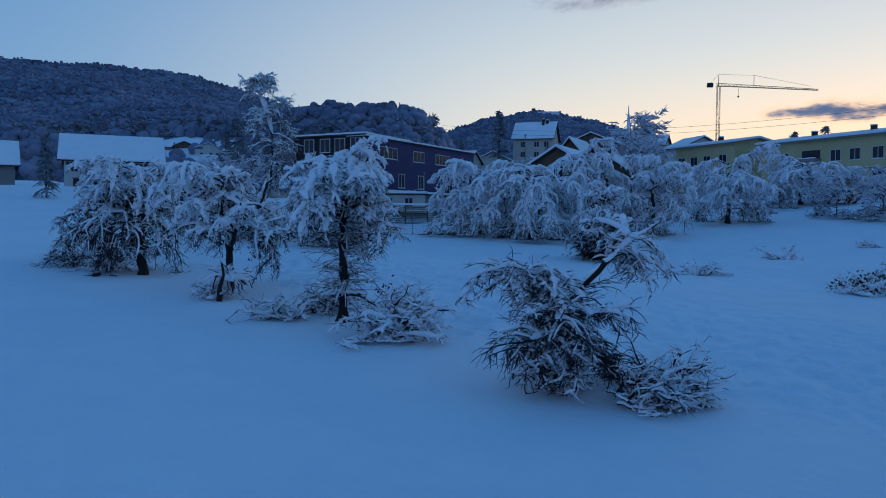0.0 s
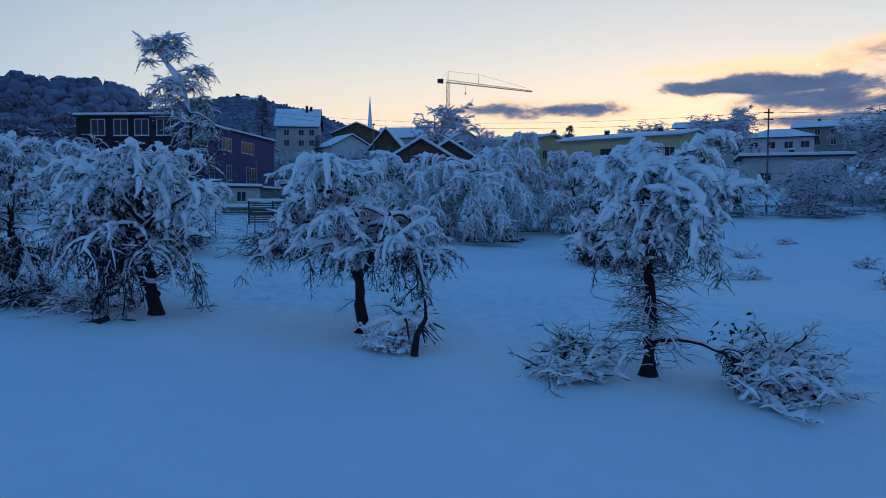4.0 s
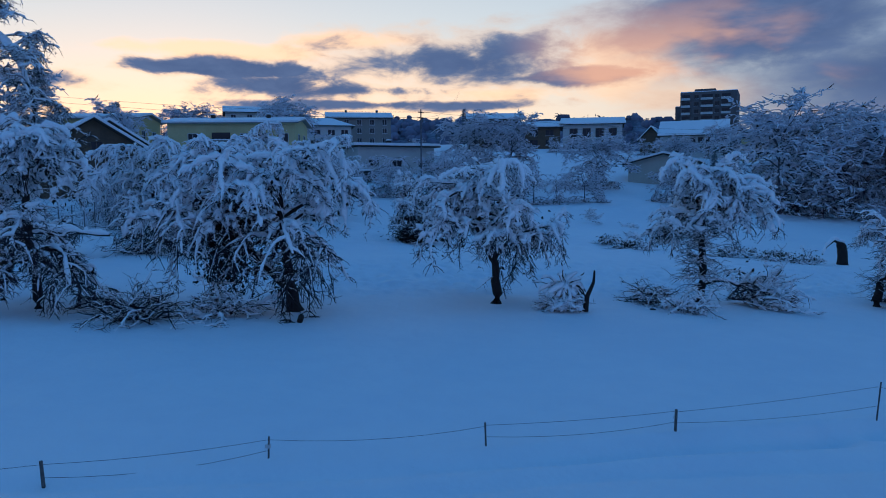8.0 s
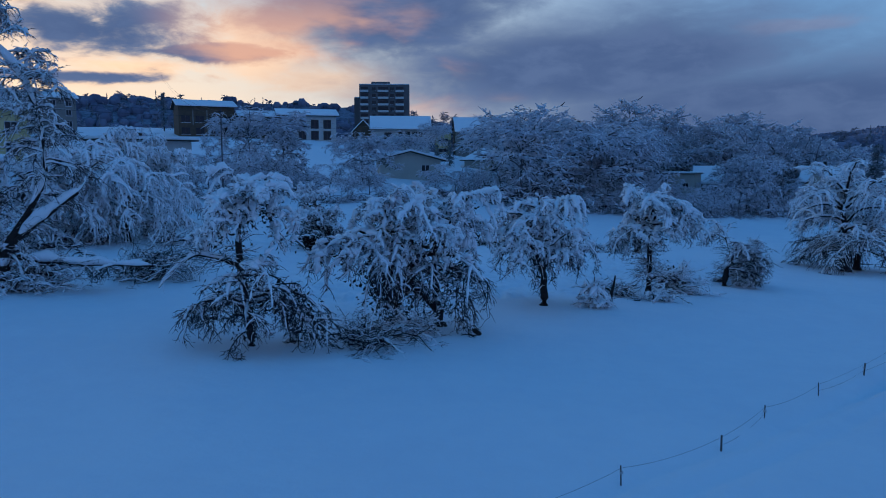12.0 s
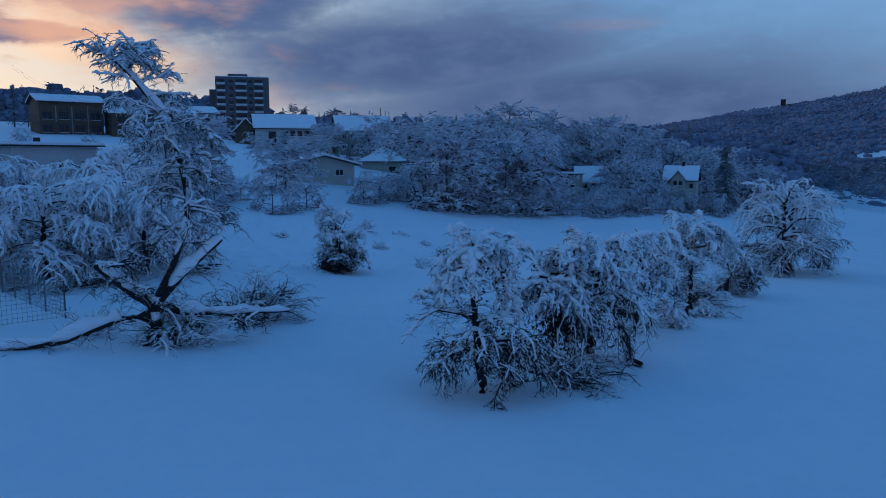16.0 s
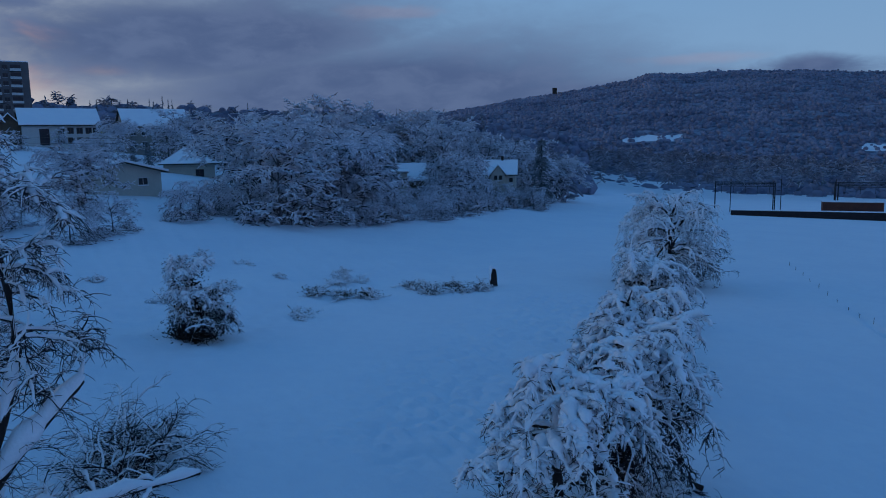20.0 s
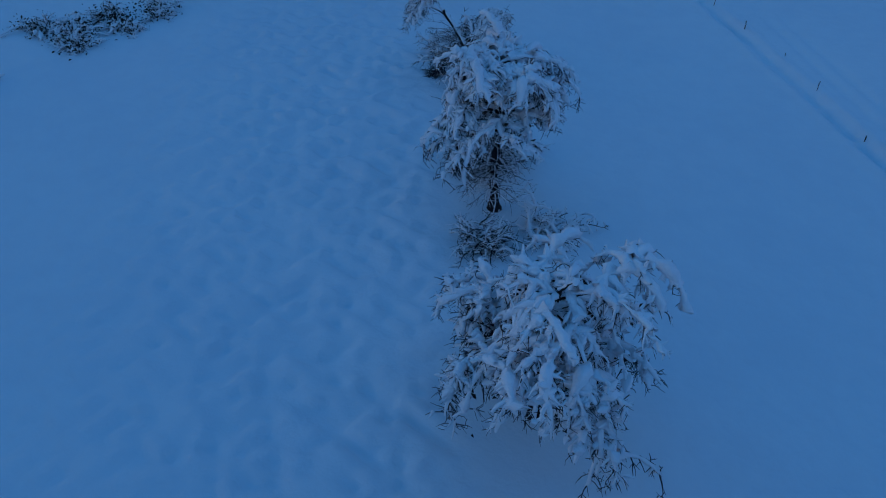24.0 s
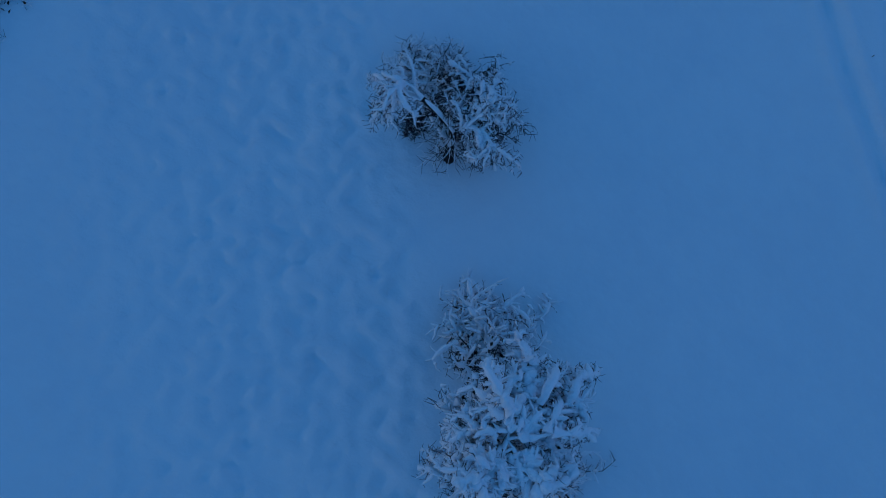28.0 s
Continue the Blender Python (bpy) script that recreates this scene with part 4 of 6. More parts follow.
def window_meshes(w, h, bars, frame_mat):
    key = (w, h, bars, frame_mat.name)
    if key not in WINDOW_MESH:
        f = 0.09
        b = Boxes()
        for y in (-0.07, 0.0):
            for k in (f, 0.0):
                b.v += [(-w / 2 - k, y, -h / 2 - k), (w / 2 + k, y, -h / 2 - k), (w / 2 + k, y, h / 2 + k), (-w / 2 - k, y, h / 2 + k)]
        for i in range(4):
            j = (i + 1) % 4
            b.f += [(i, j, 4 + j, 4 + i), (8 + j, 8 + i, 12 + i, 12 + j), (j, i, 8 + i, 8 + j), (4 + i, 4 + j, 12 + j, 12 + i)]
        obs = [b.part("window", frame_mat), Boxes().box(-w / 2, -0.02, -h / 2, w / 2, -0.004, h / 2).part("pane", GLASS),
               Boxes().box(-w / 2 - 0.15, -0.16, -h / 2 - 0.14, w / 2 + 0.15, 0.0, -h / 2 - f).part("sill", SNOW_ROOF),
               Boxes().box(-0.035, -0.05, -h / 2, 0.035, -0.021, h / 2).part("mullion", frame_mat)]
        WINDOW_MESH[key] = [ob.data for ob in obs]
        for ob in obs:
            bpy.data.objects.remove(ob)
    return WINDOW_MESH[key]


def add_window(root, x, y, z, w, h, bars=1, frame_mat=None, turn=0.0, name="window"):
    a, b, c, d = window_meshes(w, h, bars, frame_mat or FRAME_W)
    win = put(name, a, root, at=pose(x, y, z, 0, 0, turn))
    put("pane", b, win)
    put("sill", c, win, "snow-covered sill")
    for k in range(1, bars + 1):
        put("mullion", d, win, at=pose(-w / 2 + w * k / (bars + 1), 0, 0))


def block(name, label, P, Q, depth, z0, z1, wall, roof="gable", rise=2.4, over=0.5, rows=(), cols=(), win=(1.2, 1.4), bars=1, frame_mat=None, ends=((), ()), snow=0.32,
          chimney=(), balcony=(), strips=(), group="", extra=None, soffit=None):
    """A building whose front runs from P to Q (left to right from the meadow). ends: columns on the left and the right side."""
    P, Q = Vector((*P, 0)), Vector((*Q, 0))
    L = (Q - P).length
    ang = math.degrees(math.atan2((Q - P).y, (Q - P).x))
    root = thing(name, label, "house" if "house" in name else "building", (P.x, P.y, z0), ang, group=group)
    H = z1 - z0
    D = depth
    b = Boxes().box(0, 0, -3.0, L, D, H)
    i = len(b.v)
    if roof == "gable":
        b.v += [(0, 0, H), (0, D, H), (0, D / 2, H + rise), (L, 0, H), (L, D, H), (L, D / 2, H + rise)]
        b.f += [(i, i + 2, i + 1), (i + 3, i + 4, i + 5)]
    elif roof == "front":
        b.v += [(0, 0, H), (L, 0, H), (L / 2, 0, H + rise), (0, D, H), (L, D, H), (L / 2, D, H + rise)]
        b.f += [(i, i + 1, i + 2), (i + 3, i + 5, i + 4)]
    b.part("wall", wall, root)

    def slab(nm, mat, t0, t1, o, bev):
        s = Boxes()
        if roof == "gable":
            k = rise / (D / 2)
            for y0, y1, za, zb in ((-o, D / 2, H - o * k, H + rise), (D + o, D / 2, H - o * k, H + rise)):
                q = [(-o, y0, za + t0), (L + o, y0, za + t0), (L + o, y1, zb + t0), (-o, y1, zb + t0), (-o, y0, za + t1), (L + o, y0, za + t1), (L + o, y1, zb + t1), (-o, y1, zb + t1)]
                s.hexa(q)
        elif roof == "front":
            k = rise / (L / 2)
            for x0, x1, za, zb in ((-o, L / 2, H - o * k, H + rise), (L + o, L / 2, H - o * k, H + rise)):
                q = [(x0, -o, za + t0), (x1, -o, zb + t0), (x1, D + o, zb + t0), (x0, D + o, za + t0), (x0, -o, za + t1), (x1, -o, zb + t1), (x1, D + o, zb + t1), (x0, D + o, za + t1)]
                s.hexa(q)
        elif roof == "hip":
            c = min(L, D) / 2 * 0.95
            q = [(-o, -o, H + t0), (L + o, -o, H + t0), (L + o, D + o, H + t0), (-o, D + o, H + t0),
                 (c, D / 2 - 0.1, H + rise + t1), (L - c, D / 2 - 0.1, H + rise + t1), (L - c, D / 2 + 0.1, H + rise + t1), (c, D / 2 + 0.1, H + rise + t1)]
            s.hexa(q)
            s.box(-o, -o, H + t0 - 0.02, L + o, D + o, H + t1 * 0.6)
        else:
            s.box(-o, -o, H + t0, L + o, D + o, H + t1)
        return s.part(nm, mat, root, bevel=bev)

    # roof slab is near-black, eaves shade in its colour, unless a soffit is given
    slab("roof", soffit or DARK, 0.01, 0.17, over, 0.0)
    sn = slab("roof_snow", SNOW_ROOF, 0.175, 0.175 + snow, over - 0.04, 0.06)
    sn["label"] = "thick layer of snow on the roof"
    for z in rows:
        for x in cols:
            add_window(root, x * L, 0, z, win[0], win[1], bars, frame_mat)
        for x in ends[0]:
            add_window(root, 0, x * D, z, win[0] * 0.8, win[1], bars, frame_mat, -90)
        for x in ends[1]:
            add_window(root, L, x * D, z, win[0] * 0.8, win[1], bars, frame_mat, 90)
    for x, y, h in chimney:
        c = Boxes().box(x * L - 0.3, y * D - 0.3, H - 0.2, x * L + 0.3, y * D + 0.3, H + h).part("chimney", DARK, root)
        Boxes().box(-0.36, -0.36, 0, 0.36, 0.36, 0.16).part("snow_cap", SNOW_ROOF, c, bevel=0.05).location = (x * L, y * D, H + h)
    for x, z, w in balcony:
        bal = Boxes().box(x * L - w / 2, -1.3, z - 0.1, x * L + w / 2, 0, z + 0.05).part("balcony", wall, root)
        Boxes().box(x * L - w / 2, -1.32, z + 0.05, x * L + w / 2, -1.24, z + 1.0).box(x * L - w / 2, -1.24, z + 0.05, x * L - w / 2 + 0.06, 0, z + 1.0).box(x * L + w / 2 - 0.06, -1.24, z + 0.05, x * L + w / 2, 0, z + 1.0).part("parapet", WALL_GREY, bal)
        Boxes().box(x * L - w / 2, -1.34, z + 1.0, x * L + w / 2, -1.2, z + 1.14).part("snow_cap", SNOW_ROOF, bal, bevel=0.03)
        # flat dark sheet on the wall stands in for a shaded hollow
        Boxes().box(x * L - w / 2 + 0.2, -0.015, z + 0.1, x * L + w / 2 - 0.2, -0.004, z + 2.2).part("recess", GLASS, bal)
    for x, za, zb, w, mat in strips:
        Boxes().box(x * L - w / 2, -0.06, za, x * L + w / 2, -0.004, zb).part("facade_panel", mat, root)
    if extra:
        extra(root, L, D, H)
    return root


def village():
    far = "houses of the village"
    flats = "apartment blocks on the slope"
    # farmhouse and shed across the field

    def farm(root, L, D, H):
        for x in (0.13, 0.74):
            d = Boxes().box(x * L - 0.55, -0.06, 0, x * L + 0.55, -0.004, 2.2).part("door", DARK, root)
            Boxes().box(x * L - 0.65, -0.08, 2.2, x * L + 0.65, -0.004, 2.32).part("lintel", WALL_GREY, d)
        for x in (0.36, 0.96):
            add_window(root, x * L, 0, 1.2, 1.1, 1.4)
        for k in range(7):
            x = 0.10 + k * 0.135
            Boxes().box(x * L - 1.05, -0.07, 3.2, x * L - 0.65, -0.01, 4.7).part("shutter", FRAME_D, root)

    block("farm_house", "white two-storey farmhouse under a snowy pitched roof", (-61.9, 117.0), (-49.6, 122.9), 10, 7.2, 12.6, WALL_WHITE, rise=3.6, over=0.9, rows=(3.95,), cols=(0.10, 0.235, 0.37, 0.505, 0.64, 0.775, 0.91), win=(1.0, 1.4), group=far, extra=farm)
    block("farm_shed", "grey farm shed under a snowy roof", (-77.7, 107.0), (-67.5, 113.7), 9, 6.8, 11.4, WALL_GREY, rise=3.2, over=0.8, group=far)
    # blue and black commercial building
    block("timber_wing", "three-storey wing clad in dark timber", (-24.7, 108.8), (-14.2, 104.0), 12, 3.0, 14.6, WALL_BLACK, roof="flat", over=0.3, rows=(10.4,), cols=(0.22, 0.45, 0.66, 0.88), win=(1.5, 1.7), group=far, snow=0.25)

    def blue(root, L, D, H):
        for x, w in ((0.17, 4.2), (0.43, 2.8), (0.66, 4.2)):
            add_window(root, x * L, 0, 5.4, w, 1.4, 3 if w > 3 else 2)
        for x, w in ((0.1, 1.5), (0.28, 1.4), (0.45, 1.4)):
            add_window(root, x * L, 0, 1.7, w, 1.8, 1)
        add_window(root, 0.70 * L, 0, 1.5, 3.6, 2.3, 3)

    block("blue_building", "flat-roofed commercial building with deep blue cladding", (-14.0, 103.9), (0.4, 130.5), 9, 7.2, 14.3, WALL_BLUE, roof="flat", over=0.25, group=far, snow=0.25, extra=blue)
    # two flat dark panels stand in for the dim inside of open garages
    block("ground_floor", "grey ground floor with dark panels for garage openings under the blue building", (-12.6, 104.6), (1.5, 130.6), 9, 3.0, 7.0, WALL_GREY, roof="flat", over=0.6, strips=((0.6, 0.0, 2.4, 4.0, GLASS), (0.85, 0.0, 2.4, 3.0, GLASS)), group=far, snow=0.3)
    block("mobile_home", "long cream mobile home with snow on the roof", (-15.9, 97.0), (-5.8, 97.7), 3.2, 4.1, 6.5, WALL_CREAM, roof="flat", over=0.25, rows=(1.5,), cols=(0.12, 0.32, 0.55, 0.8), win=(0.9, 1.0), group=far, snow=0.3)
    block("site_container", "grey site hut with a snowy flat roof", (-2.2, 102.8), (5.0, 102.6), 4, 4.3, 7.0, WALL_GREY, roof="flat", over=0.2, rows=(1.5,), cols=(0.2,), win=(1.0, 0.9), group=far, snow=0.3, strips=((0.6, 0.1, 2.1, 2.4, STEEL),))
    # gabled houses behind the hedge

    def attic(root, L, D, H):
        add_window(root, L * 0.52, 0, H + 0.2, 0.9, 1.1, 1, FRAME_D)
        for x in (0.3, 0.5, 0.68):
            add_window(root, L * x, 0, 2.4, 0.7, 0.9, 0, FRAME_D)

    block("gabled_house", "brown gabled house with a snow-covered roof and attic window", (5.0, 89.2), (13.3, 85.3), 12, 4.0, 8.5, WALL_BROWN, roof="front", rise=2.8, over=0.6, rows=(), group=far, extra=attic)
    block("gabled_house", "brown house with a snowy roof and brick chimney behind the gable", (9.8, 93.6), (18.0, 89.7), 9, 4.2, 8.7, WALL_BROWN, roof="front", rise=2.9, over=0.7, group=far, chimney=((0.62, 0.25, 3.1),))
    block("gabled_house", "brown gabled house standing behind frosted trees", (11.7, 121.0), (18.1, 117.9), 8, 6.6, 11.5, WALL_BROWN, roof="front", rise=4.2, over=0.6, group=far)
    block("gabled_house", "large pale house with steep snowy roof and chimneys above the village", (11.5, 205.0), (21.5, 202.0), 9, 19.0, 25.0, WALL_CREAM, rise=4.2, over=0.6, rows=(1.6, 4.2), cols=(0.25, 0.6, 0.85), group=far, chimney=((0.7, 0.4, 5.2), (0.8, 0.45, 5.0)))
    block("garden_house", "dark barn with a steep snowy roof", (-37.0, 95.0), (-30.9, 98.2), 5, 5.6, 7.3, WALL_BLACK, rise=2.4, over=0.5, group=far)
    # yellow apartment blocks
    yel = dict(rise=0.8, over=0.7, rows=(1.6, 4.4, 7.2), win=(1.4, 1.4), bars=1, snow=0.3, soffit=WALL_GREY, group=flats)
    block("yellow_apartment_building", "three-storey yellow apartment block with low snowy roof", (34.4, 132.6), (40.3, 121.6), 9.5, 5.9, 15.5, WALL_YELLOW, cols=(0.12, 0.34, 0.56, 0.82), ends=((), (0.3, 0.72)), chimney=((0.5, 0.4, 1.6),), **yel)
    block("yellow_apartment_building", "long yellow apartment block with pale balconies and snowy roof", (42.9, 117.6), (52.3, 100.6), 9.5, 5.2, 14.7, WALL_YELLOW, cols=(0.2, 0.61, 0.75, 0.91), ends=((), (0.3, 0.72)), balcony=((0.42, 0.3, 3.2), (0.42, 3.1, 3.2), (0.42, 5.9, 3.2)), chimney=((0.3, 0.4, 1.6), (0.75, 0.4, 1.6)), **yel)
    # terraces and villas higher up
    block("bungalow_house", "low white bungalow with a broad snowy roof", (53.0, 89.4), (62.2, 82.0), 8, 6.5, 10.8, WALL_WHITE, roof="flat", over=0.8, rows=(1.9,), cols=(0.2, 0.5, 0.85), win=(1.5, 0.9), group=far, chimney=((0.5, 0.5, 1.2),), snow=0.4)
    block("apartment_building", "grey apartment house with snowy low roof", (105.2, 169.9), (117.1, 158.5), 11, 15.9, 24.5, WALL_CREAM, rise=1.6, over=0.7, rows=(1.8, 4.6, 7.2), cols=(0.12, 0.37, 0.62, 0.87), group=flats)
    block("villa_house", "pale villa with hipped snowy roof", (110.2, 151.4), (119.9, 140.6), 10, 14.4, 20.4, WALL_WHITE, roof="hip", rise=2.0, over=1.0, rows=(1.5, 4.4), cols=(0.15, 0.4, 0.65, 0.88), win=(1.7, 1.4), group=far, strips=((0.5, 0.0, 2.4, 6.5, FRAME_D),))
    block("apartment_building", "grey apartment house with chimneys and snowy roof", (131.6, 157.7), (142.8, 143.8), 11, 16.2, 24.4, WALL_GREY, rise=1.6, over=0.7, rows=(1.8, 4.6, 7.0), cols=(0.1, 0.3, 0.5, 0.7, 0.9), group=flats, chimney=((0.3, 0.5, 2.6), (0.8, 0.5, 2.6)))
    block("terrace_building", "brown terrace block with dark loggias and snowy roof", (128.6, 111.2), (134.8, 99.8), 11, 14.0, 21.4, WALL_BROWN, rise=1.5, over=0.7, rows=(1.6, 4.4), cols=(0.12, 0.37, 0.62, 0.87), win=(1.9, 1.5), frame_mat=FRAME_D, group=flats, strips=((0.25, 3.0, 6.6, 0.25, WALL_GREY), (0.5, 0.2, 6.6, 0.25, WALL_GREY), (0.75, 0.2, 6.6, 0.25, WALL_GREY)))
    block("terrace_building", "low brown terrace with timber balconies under snow", (130.6, 97.0), (133.8, 89.3), 10, 13.8, 19.0, WALL_BROWN, rise=1.3, over=0.8, rows=(1.5, 3.8), cols=(0.25, 0.7), win=(1.8, 1.2), frame_mat=FRAME_D, group=flats)
    block("terrace_building", "white terrace block with dark window bays and snowy roof", (133.8, 88.6), (138.2, 75.6), 11, 13.2, 19.5, WALL_WHITE, rise=1.5, over=0.8, rows=(1.5, 4.2), cols=(0.18, 0.4, 0.62, 0.84), win=(1.7, 2.0), frame_mat=FRAME_D, group=flats)
    block("house_on_slope", "small house with steep snowy roof between terraces", (138.1, 71.4), (138.6, 66.4), 9, 12.0, 15.6, WALL_BROWN, roof="front", rise=2.6, over=0.6, group=far)
    block("white_apartment_house", "white house with big snowy roof and dark windows", (137.2, 66.6), (139.0, 52.6), 10, 11.8, 16.3, WALL_WHITE, rise=3.0, over=0.6, rows=(1.2, 3.2), cols=(0.5, 0.62, 0.74, 0.86, 0.96), win=(1.0, 1.1), frame_mat=FRAME_D, group=far, strips=((0.28, 0.3, 3.6, 1.8, GLASS),))
    block("grey_apartment_house", "grey apartment house with steep snowy roof and dormer", (157.0, 46.6), (158.8, 32.0), 11, 10.8, 16.4, WALL_GREY, rise=3.8, over=0.5, rows=(1.3, 4.0), cols=(0.12, 0.28, 0.44, 0.6, 0.76, 0.92), win=(1.0, 1.2), ends=((0.3, 0.7), ()), group=far, chimney=((0.5, 0.4, 3.2),))
    block("yellow_block", "yellow block glimpsed between the roofs", (160, 52.5), (160.3, 48.2), 9, 10, 16.2, WALL_YELLOW, roof="flat", over=0.3, rows=(1.5, 4.2), cols=(0.5,), win=(2.6, 1.0), group=flats)
    block("garage_house", "low cream gabled garden house under thick snow", (75.6, 56.2), (77.6, 46.4), 9, 5.0, 8.2, WALL_CREAM, roof="front", rise=1.3, over=0.9, rows=(1.9,), cols=(0.75,), win=(1.2, 0.9), group=far)
    block("hip_house", "small cream house with hipped snowy roof", (108.4, 43.2), (107.4, 34.4), 8, 5.0, 8.3, WALL_CREAM, roof="hip", rise=2.6, over=0.9, rows=(1.7,), cols=(0.7,), win=(1.3, 1.2), frame_mat=FRAME_D, group=far)
    block("cream_house", "flat cream house among frosted trees", (106.0, 3.2), (103.6, -2.2), 8, 1.0, 5.6, WALL_CREAM, roof="flat", over=0.4, rows=(2.4,), cols=(0.7,), win=(1.0, 0.9), group=far)
    block("timber_house", "small timber house with steep snowy roof among trees", (112.5, -4.6), (110.8, -9.6), 8, 0.6, 3.8, WALL_BROWN, rise=3.0, over=0.6, group=far)
    def cross_gable(root, L, D, H):
        x0, x1, xm = 0.22 * L, 0.66 * L, 0.44 * L
        g = Boxes()
        g.v += [(x0, -0.7, -1.0), (x1, -0.7, -1.0), (x1, -0.7, H), (xm, -0.7, H + 2.0), (x0, -0.7, H), (x0, D / 2, -1.0), (x1, D / 2, -1.0), (x1, D / 2, H), (xm, D / 2, H + 2.0), (x0, D / 2, H)]
        g.f += [(0, 1, 2, 3, 4), (9, 8, 7, 6, 5), (1, 6, 7, 2), (0, 4, 9, 5), (2, 7, 8, 3), (4, 3, 8, 9), (0, 5, 6, 1)]
        gable = g.part("cross_gable", WALL_CREAM, root, "cream gable with timber edge")
        for xa, xb in ((x0 - 0.5, xm), (x1 + 0.5, xm)):
            for nm, mat, a, b in (("verge", DARK, 0.02, 0.16), ("gable_snow", SNOW_ROOF, 0.165, 0.46)):
                za = H - 0.5 * 2.0 / (xm - x0)
                Boxes().hexa([(xa, -1.0, za + a), (xb, -1.2, H + 2.0 + a), (xb, D / 2, H + 2.0 + a), (xa, D / 2, za + a), (xa, -1.2, za + b), (xb, -1.2, H + 2.0 + b), (xb, D / 2, H + 2.0 + b), (xa, D / 2, za + b)]).part(nm, mat, gable)
        for x in (0.36, 0.52):
            add_window(root, L * x, -0.71, H - 0.8, 0.6, 0.9, 1, FRAME_D)

    block("chalet_house", "chalet with steep snowy roof and timber gable", (121.6, -30.0), (117.6, -36.2), 7, 0.6, 3.9, WALL_CREAM, rise=2.9, over=0.5, rows=(1.9,), cols=(0.1, 0.85), win=(0.7, 0.9), frame_mat=FRAME_D, group=far, chimney=((0.55, 0.5, 4.3),), extra=cross_gable)
    # houses far off on the left slope
    rng = np.random.default_rng(9)
    for k, (x, y, z, w) in enumerate([(-171, 364, 38.4, 12), (-164, 372, 41.4, 11), (-154, 372, 40.4, 11), (-143, 376, 40.9, 12), (-136, 380, 42.4, 11), (-129, 371, 39.5, 12), (-158, 350, 36.6, 12), (-77, 160, 11.4, 9), (-6, 192, 19.8, 12), (6, 202, 20.7, 10), (18, 207, 22.7, 9), (32, 203, 25.7, 12), (46, 208, 25.7, 12), (58, 193, 23.7, 11), (-89, 150, 9.9, 12), (-98, 140, 9.5, 12), (-39, 161, 12.0, 12), (26, 185, 20.8, 10)]):
        a = rng.uniform(-0.5, 0.5)
        block("village_house", "distant village house with snowy pitched roof", (x - w / 2, y - w / 2 * math.sin(a)), (x + w / 2 * math.cos(a), y + w / 2 * math.sin(a)), 8, z - 6.5, z - 2.2, (WALL_CREAM, WALL_WHITE, WALL_GREY, WALL_BROWN)[k % 4], roof=("gable", "front")[k % 2],
              rise=2.6, over=0.6, rows=(1.5,), cols=(0.25, 0.6, 0.85), win=(1.0, 1.1), group="distant village houses", frame_mat=FRAME_D if k % 2 else FRAME_W)


def tower_block():
    root = thing("tower_block", "dark concrete residential tower with rows of loggias", "building", (275.6, 92.5, 4), math.degrees(math.atan2(-22, 2.2)), group="apartment blocks on the slope")
    L, D, H = 21.5, 18.0, 38.0
    Boxes().box(0, 0, -2, L, D, H).box(-2.6, 6, -2, 0, D - 2, H - 5).part("wall", WALL_TOWER, root)
    Boxes().box(5, 4, H, 13, 12, H + 1.6).part("roof_room", WALL_TOWER, root)
    Boxes().box(0.1, 0.1, H, L - 0.1, D - 0.1, H + 0.3).box(-2.5, 6.1, H - 5, -0.05, D - 2.1, H - 4.7).part("roof_snow", SNOW_ROOF, root)
    for k in range(13):
        z = 0.4 + k * 2.85
        for x, w in ((2.2, 3.4), (6.2, 1.5), (10.2, 4.6), (14.0, 1.5), (17.3, 3.6)):
            if w > 3:
                bal = Boxes().box(x - w / 2, -1.1, z, x + w / 2, 0, z + 0.16).part("balcony", WALL_TOWER, root)
                Boxes().box(x - w / 2, -1.12, z + 0.16, x + w / 2, -1.02, z + 1.05).part("parapet", WALL_WHITE, bal)
                Boxes().box(x - w / 2 + 0.2, -0.03, z + 0.2, x + w / 2 - 0.2, -0.004, z + 2.4).part("pane", GLASS, bal)
            else:
                add_window(root, x, 0, z + 1.5, w, 1.3, 1, FRAME_D)
        for y in (4, 8, 12, 16):
            add_window(root, 0, y, z + 1.5, 1.5, 1.3, 1, FRAME_D, -90)


